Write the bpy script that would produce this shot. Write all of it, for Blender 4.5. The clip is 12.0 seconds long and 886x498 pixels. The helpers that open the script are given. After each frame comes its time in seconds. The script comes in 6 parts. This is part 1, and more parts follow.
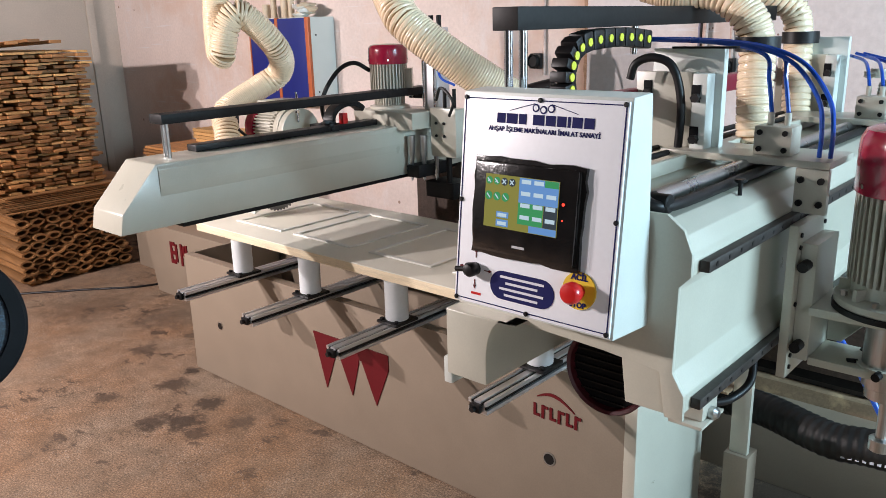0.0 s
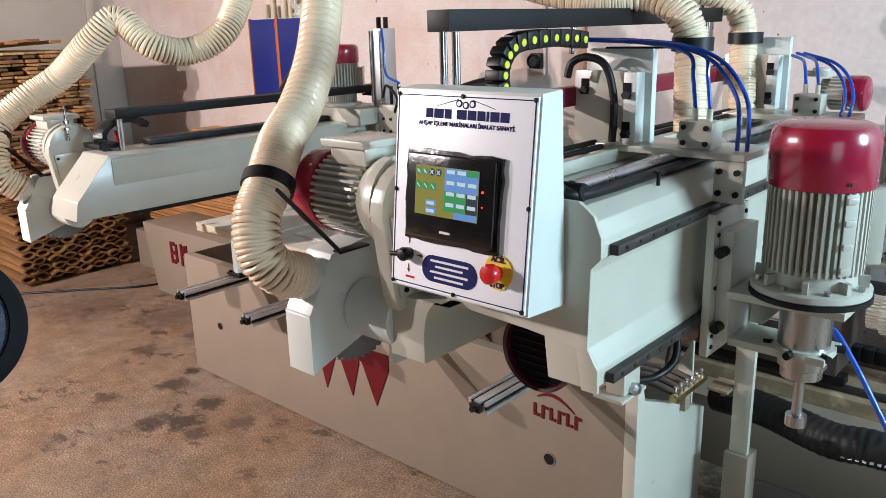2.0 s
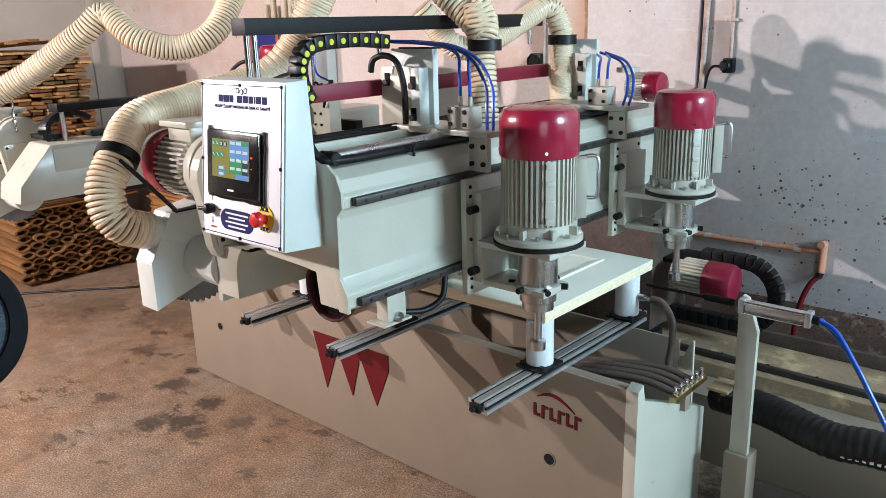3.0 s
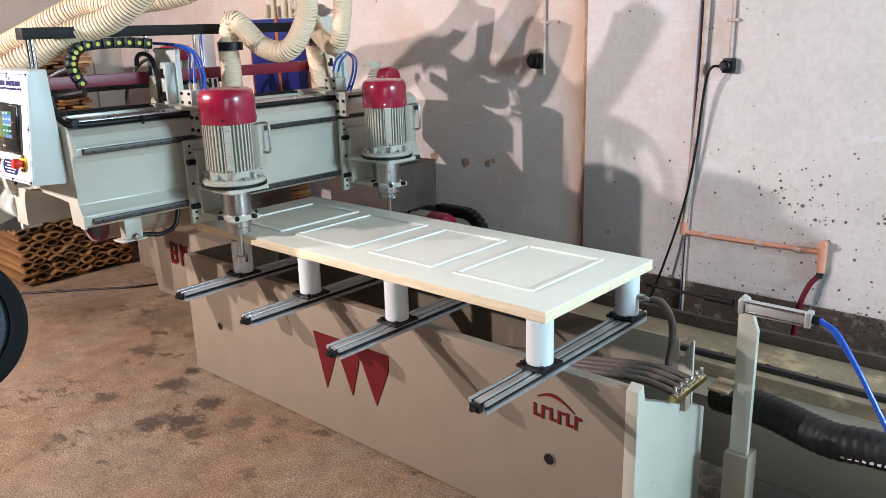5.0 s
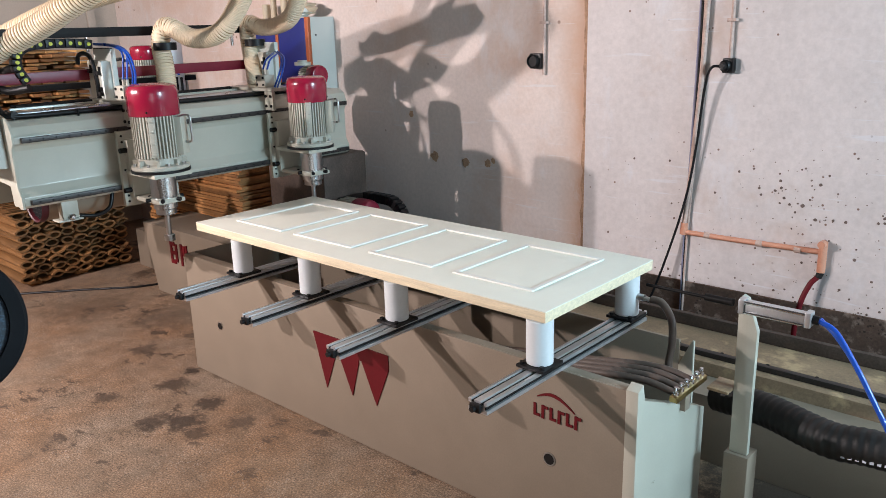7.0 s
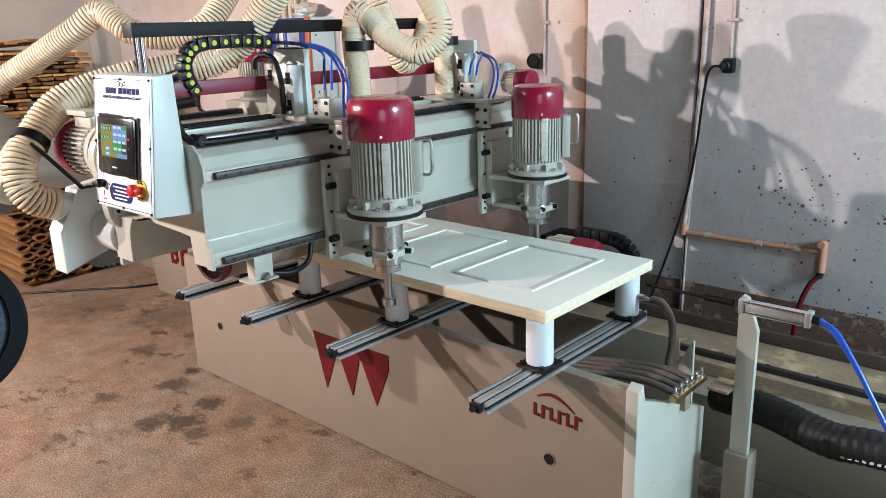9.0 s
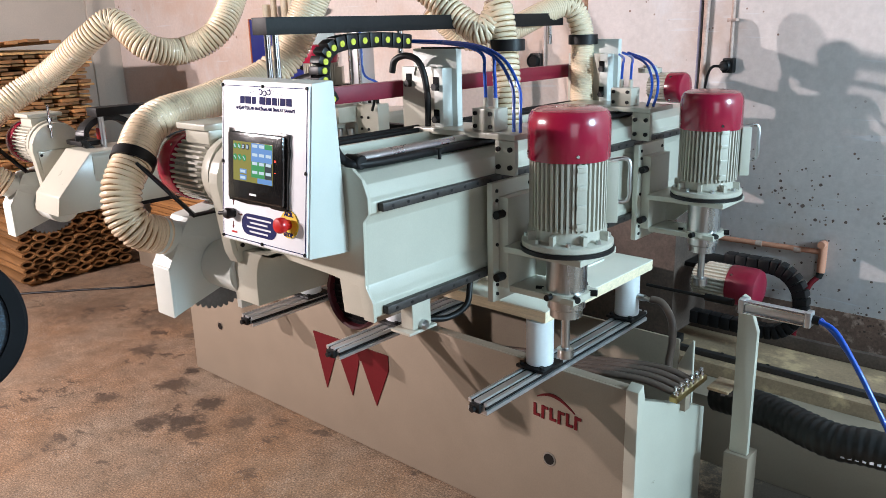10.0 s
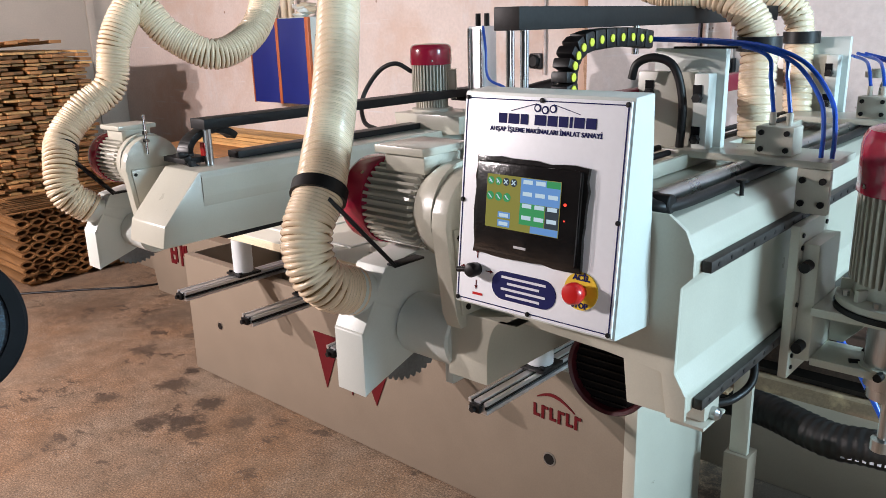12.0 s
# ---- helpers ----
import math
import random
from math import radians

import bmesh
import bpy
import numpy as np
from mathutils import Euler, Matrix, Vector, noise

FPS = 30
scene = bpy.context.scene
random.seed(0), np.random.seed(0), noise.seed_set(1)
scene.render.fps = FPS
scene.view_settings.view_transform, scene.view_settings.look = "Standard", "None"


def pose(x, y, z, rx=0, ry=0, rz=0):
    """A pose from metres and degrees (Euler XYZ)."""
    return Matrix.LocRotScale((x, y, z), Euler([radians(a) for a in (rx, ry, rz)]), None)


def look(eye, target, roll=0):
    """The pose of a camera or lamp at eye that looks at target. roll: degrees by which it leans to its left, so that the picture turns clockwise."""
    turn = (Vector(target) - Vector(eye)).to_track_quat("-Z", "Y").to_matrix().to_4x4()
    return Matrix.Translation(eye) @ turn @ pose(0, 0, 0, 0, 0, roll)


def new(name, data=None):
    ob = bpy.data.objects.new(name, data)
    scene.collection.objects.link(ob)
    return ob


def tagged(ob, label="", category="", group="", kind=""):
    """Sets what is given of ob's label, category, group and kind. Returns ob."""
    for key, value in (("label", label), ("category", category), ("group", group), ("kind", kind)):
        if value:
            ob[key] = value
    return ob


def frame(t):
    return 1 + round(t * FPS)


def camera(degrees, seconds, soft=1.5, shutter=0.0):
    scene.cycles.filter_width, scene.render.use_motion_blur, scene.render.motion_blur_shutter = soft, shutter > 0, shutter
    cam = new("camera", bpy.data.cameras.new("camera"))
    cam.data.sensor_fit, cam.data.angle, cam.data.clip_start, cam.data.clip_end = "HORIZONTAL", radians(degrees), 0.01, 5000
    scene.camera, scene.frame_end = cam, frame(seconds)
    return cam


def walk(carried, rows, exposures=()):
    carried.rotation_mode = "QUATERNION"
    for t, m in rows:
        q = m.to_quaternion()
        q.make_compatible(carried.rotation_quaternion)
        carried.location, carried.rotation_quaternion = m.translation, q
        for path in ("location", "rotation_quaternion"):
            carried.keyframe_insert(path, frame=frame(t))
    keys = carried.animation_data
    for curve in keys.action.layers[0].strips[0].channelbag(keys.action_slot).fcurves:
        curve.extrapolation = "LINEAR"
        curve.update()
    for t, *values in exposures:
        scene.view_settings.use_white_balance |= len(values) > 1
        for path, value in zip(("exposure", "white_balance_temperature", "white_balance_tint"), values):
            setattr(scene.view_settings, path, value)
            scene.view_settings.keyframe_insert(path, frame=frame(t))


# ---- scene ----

cam = camera(58.55, 12.0, soft=0.62)
EYE = pose(1.353, -1.988, 1.812, 74.129, 1.494, 41.539)
walk(cam, [(0.0, EYE), (12.0, EYE)], exposures=[(0.0, 0.0), (1.8, 0.0), (2.5, -0.08), (3.2, 0.1), (5.0, 0.1), (6.2, -0.05), (7.0, -0.1), (8.8, 0.08), (10.2, 0.1), (11.0, 0.02), (12.0, 0.0)])

# ---------------------------------------------------------------- light
world = bpy.data.worlds.new("world")
scene.world = world
world.use_nodes = True
wn = world.node_tree.nodes
sky = wn.new("ShaderNodeTexSky")
sky.sky_type, sky.sun_disc = "NISHITA", False
sky.sun_elevation, sky.sun_rotation = radians(30), radians(120)
wn["Background"].inputs[1].default_value = 0.05
world.node_tree.links.new(sky.outputs[0], wn["Background"].inputs[0])


def lamp(name, eye, target, size, watts, colour, size_y=None, spread=180):
    d = bpy.data.lights.new(name, "AREA")
    d.shape, d.size, d.energy, d.color = ("RECTANGLE" if size_y else "DISK"), size, watts, colour
    if size_y:
        d.size_y = size_y
    d.spread = radians(spread)
    ob = new(name, d)
    ob.matrix_world = look(eye, target)
    return ob


lamp("work_flood_lamp", (-4.20, -3.15, 2.51), (-0.9, 1.0, 1.1), 0.07, 170, (1.0, 0.885, 0.888), None, 180)
lamp("work_flood_lamp", (-3.27, -3.65, 2.68), (-0.9, 1.0, 1.1), 0.07, 170, (1.0, 0.885, 0.888), None, 180)
# daylight through the high window on the gate side and, weaker, the gate behind the camera
lamp("window_daylight", (4.9, 0.6, 2.6), (-0.6, 0.2, 0.95), 1.1, 375, (0.56, 0.82, 1.0), 1.3)
lamp("gate_daylight", (4.9, -4.4, 1.75), (-0.8, 0.6, 1.1), 2.6, 50, (0.70, 0.83, 1.0), 2.9)


# ---------------------------------------------------------------- materials
def ramp(nt, fac, stops):
    r = nt.nodes.new("ShaderNodeValToRGB")
    e = r.color_ramp.elements
    while len(e) < len(stops):
        e.new(0.5)
    for k, (pos, col) in enumerate(stops):
        e[k].position, e[k].color = pos, (*col, 1)
    nt.links.new(fac, r.inputs[0])
    return r.outputs[0]


def noise_tex(nt, scale, detail=5, rough=0.6, stretch=None, kind="noise"):
    n = nt.nodes.new("ShaderNodeTexNoise" if kind == "noise" else "ShaderNodeTexVoronoi")
    n.inputs["Scale"].default_value = scale
    if kind == "noise":
        n.inputs["Detail"].default_value, n.inputs["Roughness"].default_value = detail, rough
    tc = nt.nodes.new("ShaderNodeTexCoord")
    if stretch:
        mp = nt.nodes.new("ShaderNodeMapping")
        mp.inputs["Scale"].default_value = stretch
        nt.links.new(tc.outputs["Object"], mp.inputs[0])
        nt.links.new(mp.outputs[0], n.inputs["Vector"])
    else:
        nt.links.new(tc.outputs["Object"], n.inputs["Vector"])
    return n.outputs[0]


def mix(nt, a, b, fac, mode="MIX"):
    m = nt.nodes.new("ShaderNodeMix")
    m.data_type, m.blend_type = "RGBA", mode
    for sock, v in ((m.inputs[0], fac), (m.inputs[6], a), (m.inputs[7], b)):
        if isinstance(v, bpy.types.NodeSocket):
            nt.links.new(v, sock)
        elif isinstance(v, (int, float)):
            sock.default_value = v
        else:
            sock.default_value = (*v, 1)
    return m.outputs[2]


def material(name, colour, rough=0.5, metal=0.0, vary=0.12, scale=6.0, fine=90.0, bump=0.05, stretch=None, coat=0.0, stain=None, stain_at=(0.58, 0.72), stain_scale=2.2, island=0.0, specular=0.5, dots=None, scratch=None, tint=None):
    m = bpy.data.materials.new(name)
    m.use_nodes = True
    nt = m.node_tree
    b = nt.nodes["Principled BSDF"]
    lo, hi = [max(0, c * (1 - vary)) for c in colour], [min(1, c * (1 + vary)) for c in colour]
    n1, n2 = noise_tex(nt, scale, 6, 0.6, stretch), noise_tex(nt, fine, 3, 0.6, stretch)
    base = ramp(nt, n1, [(0.3, lo), (0.7, hi)])
    grain = ramp(nt, n2, [(0.3, (1 - vary,) * 3), (0.7, (1 + vary * 0.4,) * 3)])
    col = mix(nt, base, grain, 1.0, "MULTIPLY")
    if stain:
        s = noise_tex(nt, stain_scale, 7, 0.65)
        f = ramp(nt, s, [(stain_at[0], (0, 0, 0)), (stain_at[1], (1, 1, 1))])
        col = mix(nt, col, stain, f)
    if dots:
        dcol, dscale, dsize = dots
        v = nt.nodes.new("ShaderNodeTexVoronoi")
        v.inputs["Scale"].default_value = dscale
        tc = nt.nodes.new("ShaderNodeTexCoord")
        nt.links.new(tc.outputs["Object"], v.inputs["Vector"])
        near = ramp(nt, v.outputs["Distance"], [(dsize * 0.7, (1, 1, 1)), (dsize, (0, 0, 0))])
        where = ramp(nt, noise_tex(nt, 2.4, 2, 0.5), [(0.56, (0, 0, 0)), (0.62, (1, 1, 1))])
        col = mix(nt, col, dcol, mix(nt, near, where, 1.0, "MULTIPLY"))
    if tint:
        tcol, xa, xb = tint
        tc = nt.nodes.new("ShaderNodeTexCoord")
        sx = nt.nodes.new("ShaderNodeSeparateXYZ")
        mr = nt.nodes.new("ShaderNodeMapRange")
        nt.links.new(tc.outputs["Object"], sx.inputs[0])
        nt.links.new(sx.outputs[0], mr.inputs[0])
        mr.inputs[1].default_value, mr.inputs[2].default_value = xa, xb
        f = ramp(nt, noise_tex(nt, 3.0, 5, 0.6), [(0.25, (0.3, 0.3, 0.3)), (0.6, (1, 1, 1))])
        col = mix(nt, col, tcol, mix(nt, mr.outputs[0], f, 1.0, "MULTIPLY"))
    if scratch:
        f = ramp(nt, noise_tex(nt, 2.6, 5, 0.55, (1, 1, 15)), [(0.64, (0, 0, 0)), (0.70, (0.6, 0.6, 0.6))])
        col = mix(nt, col, scratch, f)
        f = ramp(nt, noise_tex(nt, 3.1, 6, 0.7, (1.6, 1, 0.7)), [(0.56, (0, 0, 0)), (0.70, (0.55, 0.55, 0.55))])
        col = mix(nt, col, scratch, f)
    if island:
        oi = nt.nodes.new("ShaderNodeObjectInfo")
        f = ramp(nt, oi.outputs["Random"], [(0.0, (1 - island,) * 3), (1.0, (1 + island * 0.5,) * 3)])
        col = mix(nt, col, f, 1.0, "MULTIPLY")
    nt.links.new(col, b.inputs["Base Color"])
    rr = nt.nodes.new("ShaderNodeMapRange")
    rr.inputs[3].default_value, rr.inputs[4].default_value = max(0.03, rough - 0.08), min(1, rough + 0.1)
    nt.links.new(n1, rr.inputs[0])
    nt.links.new(rr.outputs[0], b.inputs["Roughness"])
    b.inputs["Metallic"].default_value = metal
    b.inputs["Specular IOR Level"].default_value = specular
    if coat:
        b.inputs["Coat Weight"].default_value, b.inputs["Coat Roughness"].default_value = coat, 0.12
    if bump:
        bp = nt.nodes.new("ShaderNodeBump")
        bp.inputs["Strength"].default_value, bp.inputs["Distance"].default_value = bump, 0.004
        nt.links.new(n2, bp.inputs["Height"])
        nt.links.new(bp.outputs[0], b.inputs["Normal"])
    return m


M = {}
M["cream"] = material("cream_machine_paint", (0.485, 0.472, 0.395), 0.30, vary=0.04, fine=220, bump=0.04, coat=0.25)
M["base"] = material("beige_machine_paint", (0.258, 0.206, 0.154), 0.42, vary=0.06, fine=160, bump=0.05, stain=(0.20, 0.165, 0.12), stain_at=(0.66, 0.85), stain_scale=3)
M["red"] = material("crimson_gloss_paint", (0.30, 0.008, 0.035), 0.22, vary=0.05, fine=150, bump=0.02, coat=0.5)
M["darkred"] = material("dark_red_paint", (0.20, 0.007, 0.026), 0.4, vary=0.1)
# the dark red again, deepened by the shade under the beam
M["shaded_red"] = material("shaded_red_paint", (0.06, 0.004, 0.009), 0.5, vary=0.1)
M["steel"] = material("brushed_steel", (0.52, 0.52, 0.52), 0.28, 1.0, vary=0.1, scale=14, fine=260, bump=0.03, stretch=(1, 1, 0.1))
M["blade"] = material("dull_blade_steel", (0.22, 0.22, 0.225), 0.35, 0.8, vary=0.15, bump=0.02)
M["chrome"] = material("chromed_rod", (0.75, 0.76, 0.78), 0.1, 1.0, vary=0.03, bump=0)
M["alu"] = material("anodised_aluminium", (0.66, 0.665, 0.68), 0.36, 0.85, vary=0.06, fine=250, bump=0.02)
M["fins"] = material("motor_grey_paint", (0.46, 0.44, 0.37), 0.38, vary=0.06, fine=200, bump=0.05, coat=0.15)
M["black"] = material("black_plastic", (0.007, 0.0065, 0.007), 0.42, vary=0.2, fine=200, bump=0.05, specular=0.3)
M["iron"] = material("blackened_steel", (0.011, 0.010, 0.010), 0.5, 0.0, vary=0.25, scale=9, bump=0.06, specular=0.18)
M["rail"] = material("dark_linear_rail", (0.05, 0.043, 0.04), 0.42, 0.4, vary=0.25, scale=12, bump=0.04)
M["white"] = material("white_panel_sheet", (0.86, 0.88, 0.92), 0.34, vary=0.02, bump=0.01)
M["boxgrey"] = material("light_grey_enamel", (0.60, 0.63, 0.59), 0.4, vary=0.03, fine=240, bump=0.05)
M["nylon"] = material("white_nylon", (0.66, 0.69, 0.70), 0.4, vary=0.03, bump=0.02)
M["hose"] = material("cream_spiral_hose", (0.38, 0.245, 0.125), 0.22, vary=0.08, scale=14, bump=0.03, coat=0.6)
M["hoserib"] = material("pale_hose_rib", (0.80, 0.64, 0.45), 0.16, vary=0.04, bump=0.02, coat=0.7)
M["blue"] = material("blue_air_line", (0.008, 0.07, 0.42), 0.28, vary=0.08, bump=0.01, coat=0.3)
M["cabinet_blue"] = material("ultramarine_laminate", (0.012, 0.022, 0.17), 0.3, vary=0.05, bump=0.01)
M["orange"] = material("orange_edge_strip", (0.42, 0.10, 0.03), 0.45, vary=0.1)
M["yellow"] = material("yellow_plastic", (0.72, 0.50, 0.03), 0.4, vary=0.05, bump=0.01)
M["chainyellow"] = material("lime_yellow_plug", (0.62, 0.62, 0.05), 0.45, vary=0.05, bump=0.01)
M["stop"] = material("signal_red_plastic", (0.55, 0.012, 0.012), 0.3, vary=0.04, bump=0.01, coat=0.2)
M["navy"] = material("navy_print", (0.010, 0.012, 0.085), 0.7, vary=0.03, bump=0, specular=0.15)
M["print_red"] = material("red_print", (0.115, 0.004, 0.008), 0.5, vary=0.08, bump=0, specular=0.25)
M["print_white"] = material("white_print", (0.7, 0.7, 0.75), 0.5, vary=0.02, bump=0)
M["sheath"] = material("pvc_grey_hose", (0.125, 0.09, 0.073), 0.4, vary=0.1, bump=0.03)
M["rubber"] = material("black_rubber_hose", (0.008, 0.0075, 0.007), 0.55, vary=0.2, bump=0.1)
M["pipe"] = material("pink_water_pipe", (0.60, 0.27, 0.17), 0.5, vary=0.1, bump=0.03)
M["conduit"] = material("grey_conduit", (0.52, 0.37, 0.31), 0.5, vary=0.2, scale=20, bump=0.03)
M["doorskin"] = material("primed_door_skin", (0.82, 0.80, 0.69), 0.5, vary=0.03, fine=300, bump=0.05)
M["doormould"] = material("primed_door_moulding", (0.80, 0.80, 0.74), 0.45, vary=0.02, bump=0.02)
M["pine"] = material("pine_edge", (0.82, 0.70, 0.49), 0.55, vary=0.16, scale=9, fine=90, stretch=(0.5, 6, 9), bump=0.06, stain=(0.34, 0.17, 0.07), stain_at=(0.735, 0.78), stain_scale=8)
M["board"] = material("veneer_board", (0.43, 0.20, 0.068), 0.6, vary=0.28, scale=7, fine=60, stretch=(0.6, 5, 9), bump=0.12, island=0.45)
M["lath"] = material("pale_lath", (0.64, 0.37, 0.14), 0.6, vary=0.25, scale=8, fine=60, stretch=(0.6, 5, 9), bump=0.12, island=0.4)
M["roll"] = material("wrapped_moulding", (0.32, 0.155, 0.055), 0.6, vary=0.25, scale=8, fine=70, stretch=(0.6, 5, 9), bump=0.12, island=0.4)
M["plaster"] = material("pinkish_plaster", (0.66, 0.56, 0.51), 0.75, vary=0.09, scale=1.6, fine=45, bump=0.35, stain=(0.56, 0.37, 0.27), stain_at=(0.50, 0.78), stain_scale=1.3, dots=((0.30, 0.2, 0.15), 9, 0.12), scratch=(0.66, 0.63, 0.63), tint=((0.55, 0.31, 0.19), -1.16, -0.96))
M["plaster2"] = material("white_lime_plaster", (0.68, 0.635, 0.625), 0.75, vary=0.09, scale=1.4, fine=40, bump=0.4, stain=(0.55, 0.41, 0.33), stain_at=(0.54, 0.80), stain_scale=1.6, dots=((0.22, 0.14, 0.11), 19, 0.12), scratch=(0.72, 0.73, 0.77))
M["dado"] = material("brown_splashed_plaster", (0.16, 0.092, 0.065), 0.75, vary=0.3, scale=5, fine=60, bump=0.5, stain=(0.40, 0.27, 0.21), stain_at=(0.54, 0.66), stain_scale=14, dots=((0.07, 0.04, 0.03), 45, 0.3))
M["greywall"] = material("grey_distemper", (0.50, 0.42, 0.35), 0.7, vary=0.08, scale=2, bump=0.2)
# for the unseen walls and ceiling, kept dark to hold down bounced light
M["low_bounce"] = material("dark_low_bounce", (0.07, 0.062, 0.055), 0.8, vary=0.2, scale=3, bump=0.2)
def concrete():
    """Worn concrete: dusty orange and grey areas, pale grit, dark oil blotches."""
    m = bpy.data.materials.new("worn_concrete")
    m.use_nodes = True
    nt = m.node_tree
    b = nt.nodes["Principled BSDF"]
    col = mix(nt, (0.255, 0.150, 0.086), (0.250, 0.186, 0.134), ramp(nt, noise_tex(nt, 1.1, 5, 0.6), [(0.38, (0, 0, 0)), (0.62, (1, 1, 1))]))
    col = mix(nt, col, ramp(nt, noise_tex(nt, 7.0, 8, 0.72), [(0.30, (0.62, 0.60, 0.57)), (0.70, (1.25, 1.25, 1.25))]), 1.0, "MULTIPLY")
    grit = noise_tex(nt, 120, 4, 0.75)
    col = mix(nt, col, ramp(nt, grit, [(0.34, (0.34, 0.32, 0.30)), (0.50, (1, 1, 1)), (0.66, (1.9, 1.9, 1.9))]), 1.0, "MULTIPLY")
    chips = ramp(nt, noise_tex(nt, 95, 0, 0, None, "voronoi"), [(0.20, (1, 1, 1)), (0.30, (0, 0, 0))])
    col = mix(nt, col, (0.46, 0.38, 0.31), mix(nt, chips, ramp(nt, noise_tex(nt, 3.0, 5, 0.7), [(0.44, (0, 0, 0)), (0.62, (0.75, 0.75, 0.75))]), 1.0, "MULTIPLY"))
    blot = ramp(nt, noise_tex(nt, 4.8, 9, 0.74, (1, 1.4, 1)), [(0.53, (0, 0, 0)), (0.59, (1, 1, 1))])
    some = ramp(nt, noise_tex(nt, 1.7, 3, 0.5), [(0.49, (0, 0, 0)), (0.56, (0.85, 0.85, 0.85))])
    col = mix(nt, col, (0.075, 0.05, 0.035), mix(nt, blot, some, 1.0, "MULTIPLY"))
    # oil spots by the foot of the bed, fainter darkening beside the timber; the last, broad spot is the shade beyond
    # the bed's end put into the colour
    for x, y, r, deep in ((-2.40, 0.07, 0.06, 1.0), (-2.33, -0.08, 0.10, 0.8), (-2.90, 0.06, 0.11, 0.7), (-1.97, -0.09, 0.09, 0.9), (-1.90, -0.27, 0.12, 0.9), (-2.02, -0.37, 0.10, 0.8), (-2.45, -0.39, 0.08, 0.7), (-1.68, -0.10, 0.09, 0.7), (-1.75, -0.30, 0.08, 0.7), (-3.3, 0.45, 0.30, 0.5), (-3.9, 0.2, 0.35, 0.45), (0.6, 0.86, 0.55, 1.0)):
        tc, far, wob = nt.nodes.new("ShaderNodeTexCoord"), nt.nodes.new("ShaderNodeVectorMath"), nt.nodes.new("ShaderNodeMath")
        far.operation, wob.operation = "DISTANCE", "MULTIPLY_ADD"
        nt.links.new(tc.outputs["Object"], far.inputs[0])
        far.inputs[1].default_value = (x, y, 0)
        nt.links.new(noise_tex(nt, 16, 6, 0.75), wob.inputs[0])
        wob.inputs[1].default_value = 2.6 * r
        nt.links.new(far.outputs["Value"], wob.inputs[2])
        mr = nt.nodes.new("ShaderNodeMapRange")
        mr.inputs[1].default_value, mr.inputs[2].default_value = 1.75 * r, 2.3 * r
        mr.inputs[3].default_value, mr.inputs[4].default_value = deep, 0.0
        nt.links.new(wob.outputs[0], mr.inputs[0])
        spot = mr.outputs[0]
        col = mix(nt, col, (0.062, 0.043, 0.031), spot)
    nt.links.new(col, b.inputs["Base Color"])
    nt.links.new(ramp(nt, grit, [(0.3, (0.55, 0.55, 0.55)), (0.7, (0.8, 0.8, 0.8))]), b.inputs["Roughness"])
    b.inputs["Specular IOR Level"].default_value = 0.35
    bp = nt.nodes.new("ShaderNodeBump")
    bp.inputs["Strength"].default_value, bp.inputs["Distance"].default_value = 0.45, 0.004
    nt.links.new(grit, bp.inputs["Height"])
    nt.links.new(bp.outputs[0], b.inputs["Normal"])
    return m


M["concrete"] = concrete()
M["bed"] = material("dusty_ochre_steel", (0.30, 0.205, 0.125), 0.6, vary=0.2, scale=6, bump=0.2, stain=(0.50, 0.35, 0.20), stain_at=(0.55, 0.65), stain_scale=7)
M["tyre"] = material("dark_blue_flecked_face", (0.010, 0.020, 0.034), 0.6, vary=0.6, scale=240, fine=700, bump=0.3, stain=(0.035, 0.065, 0.10), stain_at=(0.56, 0.62), stain_scale=330)
M["pitch"] = material("pitch_black_rubber", (0.004, 0.004, 0.005), 0.7, vary=0.2, bump=0.05, specular=0.15)
M["rustplaster"] = material("rusty_plaster", (0.44, 0.27, 0.17), 0.8, vary=0.3, scale=14, bump=0.4)
M["rusty"] = material("rusty_dark_steel", (0.085, 0.058, 0.045), 0.6, 0.2, vary=0.3, scale=9, bump=0.15)
M["lilac"] = material("blue_grey_cable_sheath", (0.24, 0.24, 0.34), 0.5, vary=0.1)
M["splash"] = material("dried_splash", (0.15, 0.105, 0.09), 0.7, vary=0.2)
M["brass"] = material("dull_brass", (0.42, 0.31, 0.13), 0.32, 1.0, vary=0.1)
M["film"] = material("clear_wrap_bezel", (0.012, 0.011, 0.011), 0.12, vary=0.3, bump=0.35, fine=30, coat=0.6)
M["paper"] = material("yellowed_wrap", (0.55, 0.46, 0.33), 0.6, vary=0.1)


def glow(name, colour, power):
    m = bpy.data.materials.new(name)
    m.use_nodes = True
    b = m.node_tree.nodes["Principled BSDF"]
    b.inputs["Base Color"].default_value = (*[c * 0.3 for c in colour], 1)
    b.inputs["Emission Color"].default_value, b.inputs["Emission Strength"].default_value = (*colour, 1), power
    b.inputs["Roughness"].default_value = 0.2
    return m


M["lcd"] = glow("screen_olive", (0.20, 0.19, 0.045), 0.9)
M["lcd_blue"] = glow("screen_blue", (0.11, 0.24, 0.50), 0.9)
M["lcd_green"] = glow("screen_green", (0.04, 0.24, 0.09), 0.9)
M["lcd_white"] = glow("screen_white", (0.42, 0.54, 0.62), 0.9)
M["lcd_dark"] = glow("screen_dark", (0.03, 0.04, 0.05), 1.0)
M["led"] = glow("red_indicator", (0.9, 0.05, 0.03), 2.0)


